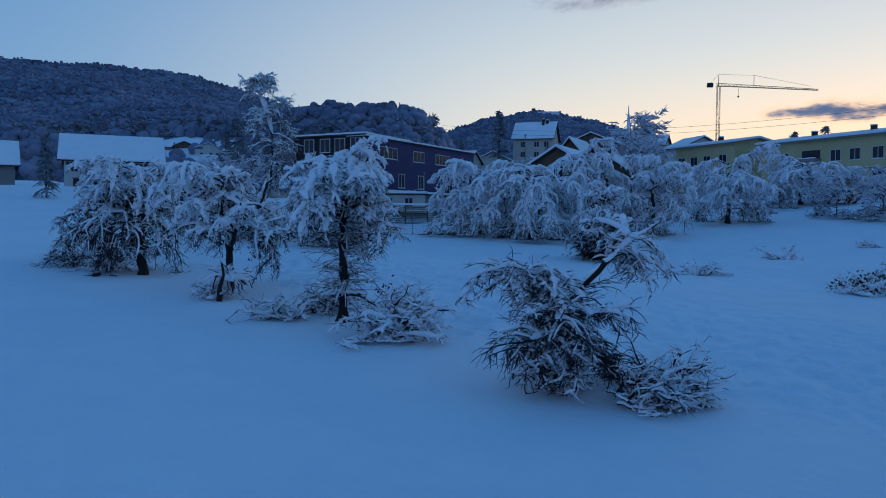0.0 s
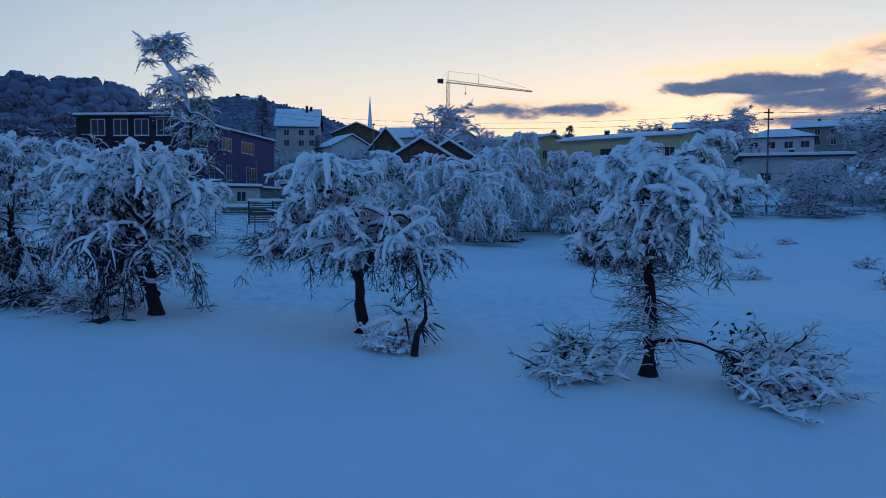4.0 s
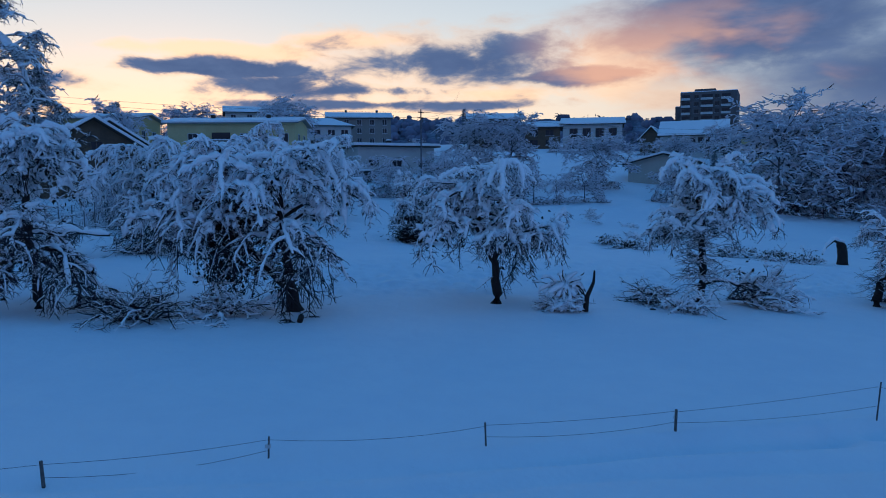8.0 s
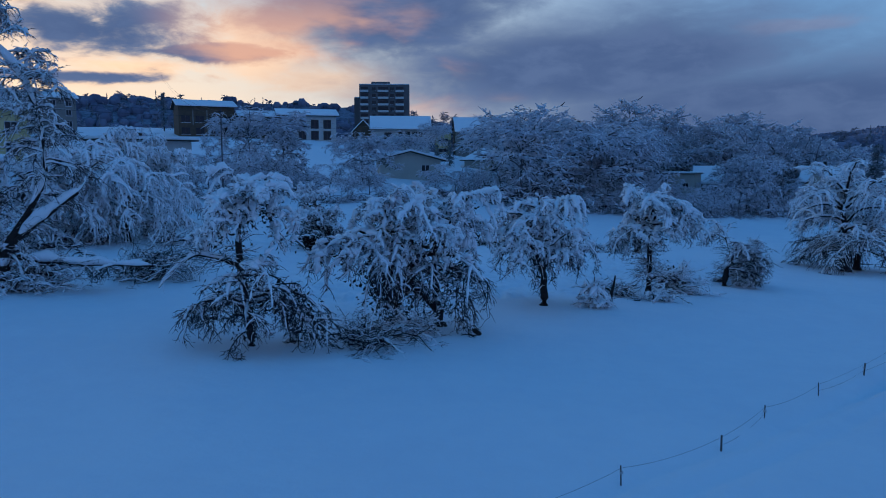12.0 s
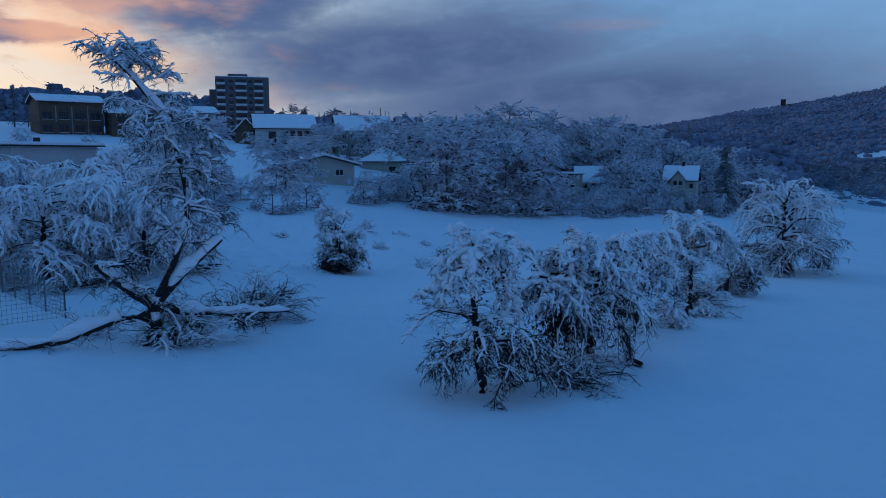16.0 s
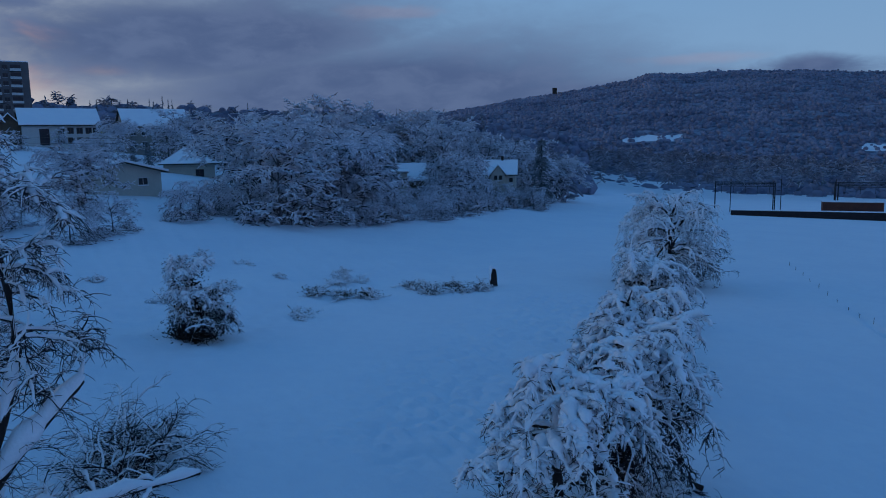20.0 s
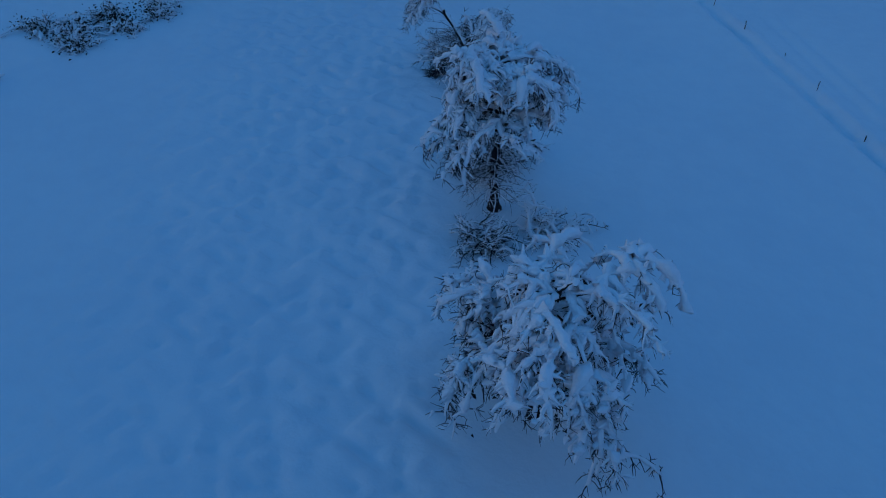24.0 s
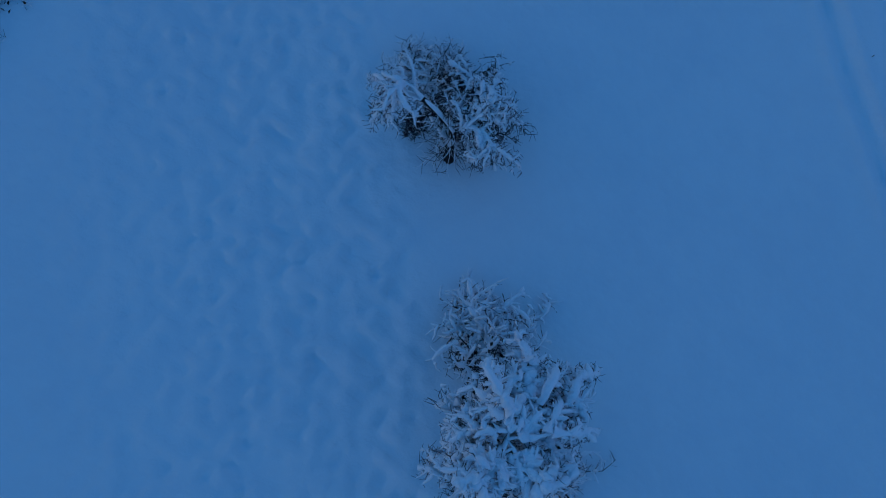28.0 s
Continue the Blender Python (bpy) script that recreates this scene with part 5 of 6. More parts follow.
def tower_crane():
    x, y = 108.1, 334.7
    root = thing("tower_crane", "slim tower crane against the evening sky", "crane", (x, y, 23.7))
    b = Boxes()
    for sx in (-0.6, 0.6):
        for sy in (-0.6, 0.6):
            b.beam((sx, sy, 0), (sx, sy, 38), 0.10, 4)
    for k in range(19):
        z, s = k * 2.0, 1 if k % 2 else -1
        b.beam((-0.6 * s, -0.6, z), (0.6 * s, -0.6, z + 2), 0.06, 4).beam((-0.6, 0.6 * s, z), (-0.6, -0.6 * s, z + 2), 0.06, 4).beam((-0.6, -0.6, z), (0.6, -0.6, z), 0.06, 4)
    b.part("mast", DARK_STEEL, root)
    tip = (39, -8, 34.8)
    b = Boxes()
    for o in ((0, 0.6, 0), (0, -0.6, 0), (0, 0, 1.2)):
        b.beam((-1, o[1], 38 + o[2]), (tip[0], tip[1] + o[1], tip[2] + o[2] * 0.4), 0.12, 4)
    for k in range(26):
        t0, t1 = k / 26, (k + 1) / 26
        p = [Vector((-1, 0, 38)).lerp(Vector(tip), t) for t in (t0, t1)]
        b.beam(p[0] + Vector((0, -0.6, 0)), p[1] + Vector((0, 0, 1.1 - t1 * 0.6)), 0.07, 4).beam(p[0] + Vector((0, 0, 1.1 - t0 * 0.6)), p[1] + Vector((0, 0.6, 0)), 0.07, 4)
    b.part("jib", DARK_STEEL, root)
    Boxes().beam((0, 0, 38), (0.0, 0, 43), 0.2, 4, 0.1).part("mast_head", DARK_STEEL, root)
    Boxes().beam((14, -3, 37.4), (14, -3, 42), 0.15, 4, 0.1).part("jib_mast", DARK_STEEL, root)
    Boxes().beam((0, 0, 43), (14, -3, 42), 0.06, 4).beam((14, -3, 42), (36, -7.4, 36.6), 0.06, 4).beam((0, 0, 43), (-4, 0.6, 38.6), 0.06, 4).part("stay_rope", DARK_STEEL, root)
    Boxes().box(-4.6, 0.1, 37.6, -2.2, 1.6, 39.4).part("counterweight", DARK_STEEL, root)
    Boxes().beam((8, -1.6, 37.6), (8, -1.6, 33.4), 0.05, 4).box(7.7, -1.9, 32.8, 8.3, -1.3, 33.5).part("hook", DARK_STEEL, root)


def church():
    root = thing("church_spire", "slender pointed church spire on the skyline", "church", (63.2, 305.3, 22.0))
    Boxes().box(-1.3, -1.3, -6, 1.3, 1.3, 12).part("wall", WALL_WHITE, root)
    Boxes().beam((0, 0, 12), (0, 0, 27), 1.25, 8, 0.06).part("spire", SNOW_ROOF, root)


def poles():
    root = thing("utility_pole", "tall wooden utility pole above the hedge", "pole", (36.0, 68.2, gz(36.0, 68.2)))
    Boxes().beam((0, 0, -0.3), (0, 0, 9.7), 0.10, 8, 0.07).part("pole", FROST_BARK, root)
    for z in (8.7, 9.3):
        Boxes().box(-0.5, -0.06, z, 0.5, 0.06, z + 0.1).part("crossarm", BARK, root)
    ends = [(140, 120, 30), (-6, 128, 19), (125, 20, 16)]
    for k, e in enumerate(ends):
        for o in (0.0, 0.6):
            t = np.linspace(0, 1, 14)
            ln = np.stack((t * (e[0] - 36.0), t * (e[1] - 68.2), 9.4 - o + t * (e[2] - gz(36.0, 68.2) - 9.4) - 4 * t * (1 - t) * 1.6), -1)[None]
            put("cable", mesh_arrays("cable", *tubes(ln, np.full((1, 14), 0.014), 4), WIRE), root)
    for x, y, h in ((6.3, 95.5, 9.0), (-6.0, 99.0, 5.0)):
        root = thing("street_lamp", "slim grey street lamp beside the site", "lamp", (x, y, gz(x, y)), group="street lamps")
        Boxes().beam((0, 0, -0.2), (0, 0, h), 0.07, 7, 0.05).part("pole", STEEL, root)
        Boxes().box(-0.12, -0.5, h - 0.05, 0.12, 0.12, h + 0.06).part("lamp_head", STEEL, root, bevel=0.02)


def building_yard():
    """Timber stacks, wood racks and small plant in the yard beyond the garden fence."""
    rng = np.random.default_rng(15)
    for k, (x, y) in enumerate([(-6.5, 88), (-3.0, 90), (-0.5, 87), (3.5, 91), (-9.0, 90)]):
        z = gz(x, y)
        root = thing("timber_stack", "stack of boards under a loaf of snow", "timber", (x, y, z), rng.uniform(-30, 30), group="stacks in the yard")
        for j in range(4):
            Boxes().box(-1.4, -0.5, 0.1 + j * 0.14, 1.4, 0.5, 0.21 + j * 0.14).part("board", WALL_BROWN, root, bevel=0.01)
        Boxes().box(-1.45, -0.55, 0.66, 1.45, 0.55, 1.0).part("snow_cap", SNOW_ROOF, root, bevel=0.12)
    root = thing("mini_dumper", "small orange site dumper dusted with snow", "vehicle", (0.2, 93.4, gz(0.2, 93.4)), 20)
    Boxes().hexa([(-0.9, -0.6, 0.5), (0.7, -0.6, 0.5), (0.7, 0.6, 0.5), (-0.9, 0.6, 0.5), (-1.3, -0.7, 1.2), (0.7, -0.7, 1.1), (0.7, 0.7, 1.1), (-1.3, 0.7, 1.2)]).part("skip", ORANGE, root, bevel=0.03)
    Boxes().box(-0.8, -0.5, 0.2, 1.4, 0.5, 0.55).part("chassis", DARK_STEEL, root, bevel=0.03)
    for sx in (-0.5, 1.0):
        for sy in (-0.6, 0.6):
            Boxes().beam((sx, sy - 0.12, 0.3), (sx, sy + 0.12, 0.3), 0.3, 12).part("wheel", DARK, root)
    # slatted wood rack by the gardens
    root = thing("slatted_screen", "dark slatted timber screen with snow along its top", "fence", (-9.0, 79.5, gz(-9.0, 79.5)), 28)
    for k in range(9):
        Boxes().box(0, -0.03, 0.15 + k * 0.2, 7.5, 0.03, 0.27 + k * 0.2).part("slat", WALL_BROWN, root)
    for x in (0.05, 2.5, 5.0, 7.4):
        Boxes().box(x - 0.05, 0.03, -0.2, x + 0.05, 0.13, 2.0).part("post", BARK, root)
    Boxes().box(-0.05, -0.12, 2.0, 7.55, 0.16, 2.2).part("snow_cap", SNOW_ROOF, root, bevel=0.07)


def parked_car(x, y, turn, paint, label):
    """A small hatchback: body, cabin with panes, wheels, lamps and a cap of snow."""
    root = thing("car", label, "car", (x, y, gz(x, y)), turn, group="cars parked by the bungalow")
    Boxes().hexa([(-2.0, -0.82, 0.28), (2.0, -0.82, 0.28), (2.0, 0.82, 0.28), (-2.0, 0.82, 0.28), (-1.95, -0.8, 0.9), (1.9, -0.8, 0.78), (1.9, 0.8, 0.78), (-1.95, 0.8, 0.9)]).part("body", paint, root, bevel=0.08)
    Boxes().hexa([(-1.85, -0.74, 0.88), (0.95, -0.74, 0.8), (0.95, 0.74, 0.8), (-1.85, 0.74, 0.88), (-1.45, -0.62, 1.42), (0.25, -0.62, 1.42), (0.25, 0.62, 1.42), (-1.45, 0.62, 1.42)]).part("cabin", GLASS, root, bevel=0.05)
    Boxes().box(-1.42, -0.62, 1.42, 0.24, 0.62, 1.62).part("snow_cap", SNOW_ROOF, root, bevel=0.08)
    Boxes().box(0.95, -0.72, 0.80, 1.85, 0.72, 0.92).part("bonnet_snow", SNOW_ROOF, root, bevel=0.05)
    for sx in (-1.25, 1.25):
        for sy in (-0.78, 0.62):
            w = Boxes().beam((sx, sy, 0.3), (sx, sy + 0.16, 0.3), 0.31, 14).part("wheel", DARK, root)
            Boxes().beam((sx, sy - 0.01, 0.3), (sx, sy + 0.17, 0.3), 0.18, 12).part("rim", STEEL, w)
    for sy in (-0.6, 0.6):
        Boxes().box(1.95, sy - 0.15, 0.58, 2.03, sy + 0.15, 0.72).part("headlight", FRAME_W, root)
        Boxes().box(-2.03, sy - 0.12, 0.66, -1.96, sy + 0.12, 0.84).part("tail_light", RED_PAINT, root)


def railway():
    """Dark retaining wall, freight wagons and catenary portals at the bottom of the meadow."""
    d = Vector((-0.72, -0.69, 0)).normalized()
    p0 = Vector((104.0, -92.0, 0))
    ang = math.degrees(math.atan2(d.y, d.x))
    z = gz(85, -115) + 0.1
    root = thing("retaining_wall", "long dark retaining wall along the railway with snow on top", "wall", (p0.x, p0.y, z), ang, kind="structure")
    Boxes().box(0, 0, -3, 115, 0.5, 1.9).part("wall", WALL_BLACK, root)
    Boxes().box(0, -0.1, 1.9, 115, 0.6, 2.15).part("snow_cap", SNOW_ROOF, root, bevel=0.06)
    n = Vector((-d.y, d.x, 0))
    for k in range(5):
        q = p0 + d * (22 + k * 14.8) + n * 9
        w = thing("freight_wagon", "rust-red covered freight wagon with snowy roof", "wagon", (q.x, q.y, z), ang, group="freight wagons on the siding")
        Boxes().box(0, 0, 1.0, 13.8, 2.8, 3.6).part("body", RED_PAINT, w, bevel=0.05)
        for j in range(10):
            Boxes().box(0.6 + j * 1.4, -0.06, 1.0, 0.72 + j * 1.4, -0.004, 3.5).part("rib", RED_PAINT, w)
        Boxes().box(-0.05, -0.05, 3.6, 13.85, 2.85, 3.85).part("roof_snow", SNOW_ROOF, w, bevel=0.06)
        Boxes().box(0.3, 0.3, 0.6, 13.5, 2.5, 1.0).part("underframe", DARK_STEEL, w)
        for j in (1.6, 3.4, 10.4, 12.2):
            Boxes().beam((j, 0.5, 0.5), (j, 2.3, 0.5), 0.46, 12).part("wheel", DARK_STEEL, w)
    for k, (a, wd) in enumerate([(-4, 15), (26, 17), (60, 17), (92, 17)]):
        q = p0 + d * a + n * 14
        g = thing("catenary_portal", "steel catenary portal over the tracks", "gantry", (q.x, q.y, z), ang, group="catenary portals")
        for x in (0, wd):
            for y in (0, 6):
                Boxes().beam((x, y, 0), (x, y, 8.2), 0.2, 4).part("post", DARK_STEEL, g)
        b = Boxes()
        for y in (0, 6):
            b.beam((0, y, 8.0), (wd, y, 8.0), 0.13, 4).beam((0, y, 7.2), (wd, y, 7.2), 0.1, 4)
            for j in range(int(wd)):
                b.beam((j, y, 7.2 if j % 2 else 8.0), (j + 1, y, 8.0 if j % 2 else 7.2), 0.05, 4)
        b.part("truss", DARK_STEEL, g)
        for j in range(5):
            x = 1.6 + j * (wd - 3) / 4
            Boxes().beam((x, 0, 7.2), (x, 0, 5.4), 0.07, 4).beam((x, -0.6, 5.7), (x, 0.7, 5.5), 0.05, 4).part("hanger", DARK_STEEL, g)
    for k in range(9):
        q = p0 + d * (k * 13) + n * (18 + 3 * (k % 2))
        g = thing("catenary_mast", "thin steel catenary mast", "mast", (q.x, q.y, z), ang, group="catenary masts")
        Boxes().beam((0, 0, -0.2), (0, 0, 9.0), 0.13, 5, 0.09).part("post", DARK_STEEL, g)
        Boxes().beam((0, 0, 7.0), (0.3, -2.4, 7.4), 0.05, 4).beam((0, 0, 7.8), (0.3, -2.4, 7.4), 0.04, 4).part("bracket", DARK_STEEL, g)


# ---------------------------------------------------------------- background trees
def frosted_tree(name, label, seed, h, spread, weep=0.3, limbs=28, branches=330, twigs=3000, category="tree", group="", bare=0.27):
    """A frosted broadleaf tree: trunk and limbs, with a crown of many twigs, white above and dark below to imitate
    shade.
    """
    rng = np.random.default_rng(seed)
    root = thing(name, label, category, (0, 0, 0), group=group)
    bark, white, dark = Bundle(), Bundle(), Bundle()
    ln = curve_points([(0, 0, -0.2), (rng.normal(0, 0.02) * h, rng.normal(0, 0.02) * h, h * 0.35), (rng.normal(0, 0.05) * h, rng.normal(0, 0.05) * h, h * 0.62)], 8)[None]
    bark.add(*tubes(ln, (h * 0.014 * np.linspace(1, 0.2, 8))[None], 6))
    a = rng.uniform(0, 6.283, limbs)
    f = rng.uniform(0.02, 1.0, limbs) ** 1.25
    p, _ = along(ln, (np.zeros(limbs, int), f))
    up = rng.uniform(0.3, 1.1, limbs) * (0.6 + 1.9 * f ** 2)
    l1 = grow(rng, p, np.stack((np.sin(a), np.cos(a), up), -1), spread * rng.uniform(0.65, 1.15, limbs) * (1.1 - 0.25 * f), 7, np.full(limbs, weep * 1.3 / spread * 2), 0.14, 0.1)
    bark.add(*tubes(l1, h * 0.0055 * np.linspace(1, 0.3, 7)[None] * np.ones((limbs, 1)), 4))
    idx = rng.integers(0, limbs, branches)
    p, w, le = fan(rng, l1, idx, rng.uniform(0.15, 1, branches), 0.65, 0.2, spread * 0.36)
    l2 = grow(rng, p, w, le, 4, np.full(branches, weep * 2.2 / spread * 2), 0.2, 0.1)
    white.add(*tubes(l2, h * 0.0042 * np.linspace(1, 0.5, 4)[None] * rng.uniform(0.7, 1.4, (branches, 1)), 3))
    idx = rng.integers(0, branches, twigs)
    p, w, le = fan(rng, l2, idx, rng.uniform(0.05, 1, twigs), 0.75, 0.15, spread * 0.14)
    l3 = grow(rng, p, w, le, 3, np.full(twigs, weep * 3.2 / spread * 2), 0.3, 0.06)
    r3 = h * 0.0042 * np.array((0.8, 1.25, 0.3))[None] * rng.uniform(0.5, 1.8, (twigs, 1))
    # more bare twigs turn dark low down, imitating shade within the crown
    low = rng.random(twigs) < bare * np.clip(1.9 - l3[:, 1, 2] / (0.45 * h), 0.35, 1.9)
    white.add(*tubes(l3[~low], r3[~low], 3))
    dark.add(*tubes(l3[low], r3[low] * 0.6, 3))
    put("trunk", bark.mesh("trunk", FROST_BARK), root)
    put("crown", white.mesh("crown", FROST), root, "crown of frosted white twigs")
    put("undergrowth", dark.mesh("undergrowth", TWIG), root, "bare dark inner twigs, set denser low down to imitate crown shade")
    return root


def conifer(name, label, seed, h, spread, group=""):
    """A spruce: whorls of drooping boughs, each a row of snowy needle sprays."""
    rng = np.random.default_rng(seed)
    root = thing(name, label, "conifer", (0, 0, 0), group=group)
    b, c = Bundle(), Bundle()
    ln = np.stack((np.zeros(6), np.zeros(6), np.linspace(-0.2, h, 6)), -1)[None]
    b.add(*tubes(ln, (h * 0.016 * np.linspace(1, 0.1, 6))[None], 6))
    n = 150
    z = h * (0.06 + 0.92 * rng.random(n) ** 0.8)
    a = rng.uniform(0, 6.283, n)
    r = spread * (1 - z / h) ** 0.8 * rng.uniform(0.7, 1.1, n) + 0.15
    l1 = grow(rng, np.stack((np.zeros(n), np.zeros(n), z), -1), np.stack((np.sin(a), np.cos(a), np.full(n, 0.05)), -1), r, 4, np.full(n, 0.35), 0.06, 0.05)
    c.add(*tubes(l1, 0.05 * h / 8 * np.linspace(1.4, 0.5, 4)[None] * np.ones((n, 1)), 4))
    k = n * 5
    idx = rng.integers(0, n, k)
    p, w, le = fan(rng, l1, idx, rng.uniform(0.15, 1, k), 0.6, -0.05, spread * 0.22)
    l2 = grow(rng, p, w, le, 3, np.full(k, 0.8), 0.1, 0.05)
    c.add(*tubes(l2, 0.045 * h / 8 * np.linspace(1.3, 0.4, 3)[None] * rng.uniform(0.7, 1.5, (k, 1)), 3))
    put("trunk", b.mesh("trunk", BARK), root)
    put("crown", c.mesh("crown", CONIFER), root, "dark green boughs loaded with snow")
    return root


def stand(proto, x, y, s=1.0, turn=0.0, sink=0.0):
    ob = copy_thing(proto, pose(x, y, gz(x, y) - sink, 0, 0, turn))
    ob.scale = (s, s, s)
    return ob


def near_hedges():
    """Weeping trees and hedges between the meadow and the houses."""
    hedge = "snow-laden trees behind the meadow"
    specs = [  # x, y, height, spread, seed
        (4.4, 63.8, 6.6, 4.2, 401), (9.6, 68.6, 8.0, 4.2, 402), (14.2, 65.6, 6.0, 3.0, 403), (22.6, 72.8, 6.6, 3.9, 404), (34.4, 85.0, 5.6, 3.8, 405), (40.4, 89.5, 3.6, 3.4, 406), (47.0, 88.5, 2.8, 3.0, 407), (0.6, 68.6, 6.4, 4.0, 408)]
    made = []
    for x, y, h, sp, seed in specs:
        if len(made) == 4:   # the farther ones repeat the shapes of the nearer ones, turned
            p, ph = made[seed % 4]
            ob = copy_thing(p, pose(x, y, gz(x, y) - 0.05, 0, 0, seed * 77 % 360))
            ob.scale = (sp / 3.3, sp / 3.3, h / ph)
            continue
        made.append((snowy_tree("weeping_tree", "broad weeping tree bent to the ground by snow", x, y,
                                [([(0, 0, -0.1), (0.1, 0.0, h * 0.3), (-0.1, 0.1, h * 0.55), (0.0, 0.0, h * 0.8)], 0.20, 0.07)],
                                umbrella(12, seed, sp * 1.0, 0.9, 0.34, 0.05, (0.55, 1.0)) + umbrella(18, seed + 50, sp * 1.1, 0.75, 0.42, 0.045, (0.06, 0.6)),
                                seed, branches=760, twigs=7, size=sp * 0.34, load=0.058, droop=1.15, twig_len=0.5, bare_below=0.2, fine=0, group=hedge, shade_leaves=700, clumps=0.55, even=0.7), h))


def background_trees():
    rng = np.random.default_rng(2024)
    wood = "frosted trees of the wood edge"
    a = frosted_tree("frosted_tree", "tall frosted broadleaf tree at the wood edge", 501, 13.0, 5.8, 0.42, group=wood)
    b = frosted_tree("frosted_tree", "spreading frosted broadleaf tree with drooping twigs", 502, 11.0, 6.0, 0.55, group=wood)
    c = frosted_tree("frosted_tree", "slim frosted birch with hanging twigs", 503, 12.0, 4.0, 0.7, group=wood)
    d = frosted_tree("snowy_shrub", "rounded shrub bowed down by snow", 504, 4.4, 2.9, 0.8, 20, 140, 1500, category="shrub", group="snowy shrubs of the wood edge")
    e = frosted_tree("snowy_shrub", "low bramble thicket under snow", 505, 3.0, 2.7, 0.9, 20, 140, 1400, category="shrub", group="snowy shrubs of the wood edge")
    s = conifer("spruce", "dark spruce with snow on its boughs", 506, 11.0, 2.9, group="spruces")
    s2 = conifer("spruce", "slender dark spruce under snow", 507, 13.0, 2.3, group="spruces")

    def uvxy(u, v):
        return 0.694 * u + 0.724 * v, -0.724 * u + 0.694 * v

    protos = {"a": a, "b": b, "c": c, "d": d, "e": e, "s": s, "t": s2}
    first = set()

    def plant(k, x, y, sc):
        p = protos[k]
        if k not in first:
            first.add(k)
            p.matrix_basis = pose(x, y, gz(x, y) - 0.1, 0, 0, rng.uniform(0, 360))
            p.scale = (sc, sc, sc)
        else:
            stand(p, x, y, sc, rng.uniform(0, 360), 0.1)

    # single trees that can be told apart
    for k, x, y, sc in (("b", 55.5, 71.2, 1.05), ("a", 58.0, 67.5, 0.85), ("b", 63.0, 57.0, 0.85), ("a", 21.7, 99.0, 0.8), ("c", 10.0, 108.0, 0.7), 
                        ("s", 83.0, 183.3, 1.35), ("s", 68.0, 165.0, 1.1), ("a", 60, 172, 0.8), ("a", 72, 178, 0.8), ("a", 118, 176, 0.9), ("a", 106, 178, 0.85), ("c", 122, 168, 0.8),
                        ("s", -36.1, 114.0, 0.95), ("s", -54.4, 99.2, 0.72), ("t", -2.0, 150.0, 0.95), ("t", 19.0, 190.0, 1.0), ("s", 121.5, -46.0, 1.55), ("d", 115.4, -29.4, 1.75), ("d", 113.6, -33.4, 1.7), ("d", 117.6, -25.4, 1.8), ("d", 112.0, -37.6, 1.6), ("d", 116.0, -40.0, 1.5), ("d", 108.0, -9.0, 1.3), ("d", 106.0, -4.6, 1.3), ("d", 102.0, 2.6, 1.3), ("s", 103.0, 46.0, 0.5), ("s", 101.5, 48.5, 0.4), ("c", -24.0, 112.0, 0.9),
                        ("t", 150, 124, 0.8), ("t", 153, 122, 0.7), ("c", -22.0, 122.0, 0.85), ("b", -16.0, 118.0, 0.6), ("d", 8.6, 92, 1.0), ("d", -1.0, 108, 1.0), ("b", 8, 110, 0.7),
                        ("a", 25.6, 128.4, 1.25), ("b", 86.4, 131.7, 1.2), ("b", 10.0, 184.0, 0.9), ("a", 19.5, 186.0, 0.75), ("b", 3.0, 180.0, 0.8), ("b", 86, 206, 1.6), ("a", 92, 212, 1.4), ("t", 7.6, 200.7, 1.75), ("s", -49.1, 161.4, 1.55), ("a", 118, 165, 1.3), ("b", 108, 186, 1.5), ("c", 131, 60, 0.5), ("b", 96, 54, 0.7)):
        plant(k, x, y, sc)
    # clearings kept open below the houses among the trees
    def hides_house(x, y, reach=0.3, wide=5.5):
        for hx, hy in ((77, 51), (108, 39), (104, 35), (137, 60), (158, 40), (111, -7), (119, -32), (121, -45), (57, 85)):
            dx, dy = -30 - hx, 62 - hy
            s = min(max(((x - hx) * dx + (y - hy) * dy) / (dx * dx + dy * dy), 0.0), reach)
            if math.hypot(x - hx - s * dx, y - hy - s * dy) < wide:
                return True
        return False

    # front of the wood along the lower meadow
    for u in np.arange(18, 150, 3.6):
        x, y = uvxy(u + rng.normal(0, 1.0), 60.5 + rng.normal(0, 1.2) + max(0, (26 - u) * 0.8))
        plant("ded"[rng.integers(0, 3)], x, y, rng.uniform(0.8, 1.6) * (0.9 if hides_house(x, y, 0.55, 3.5) else 1.0))
        x, y = uvxy(u + rng.normal(0, 1.5), 65.0 + rng.normal(0, 1.2) + max(0, (26 - u) * 0.8))
        plant("d", x, y, rng.uniform(1.3, 2.1) * (0.6 if hides_house(x, y, 0.55, 3.5) else 1.0))
        x, y = uvxy(u + rng.normal(0, 1.5), 69.0 + rng.normal(0, 1.4) + max(0, (26 - u) * 0.8))
        if u > 24 and not hides_house(x, y):
            plant("d", x, y, rng.uniform(1.5, 2.2))
    # wood
    for u in np.arange(20, 160, 7.8):
        for v in np.arange(65, 112, 8.2):
            x, y = uvxy(u + rng.normal(0, 2.4), v + rng.normal(0, 2.4))
            if any(math.hypot(x - hx, y - hy) < 10 for hx, hy in ((81, 54), (104, 39), (106, 0), (112, -8), (118, -32), (137, 60), (158, 40), (112, 40))) or v > 96 and u < 92 or hides_house(x, y):
                continue
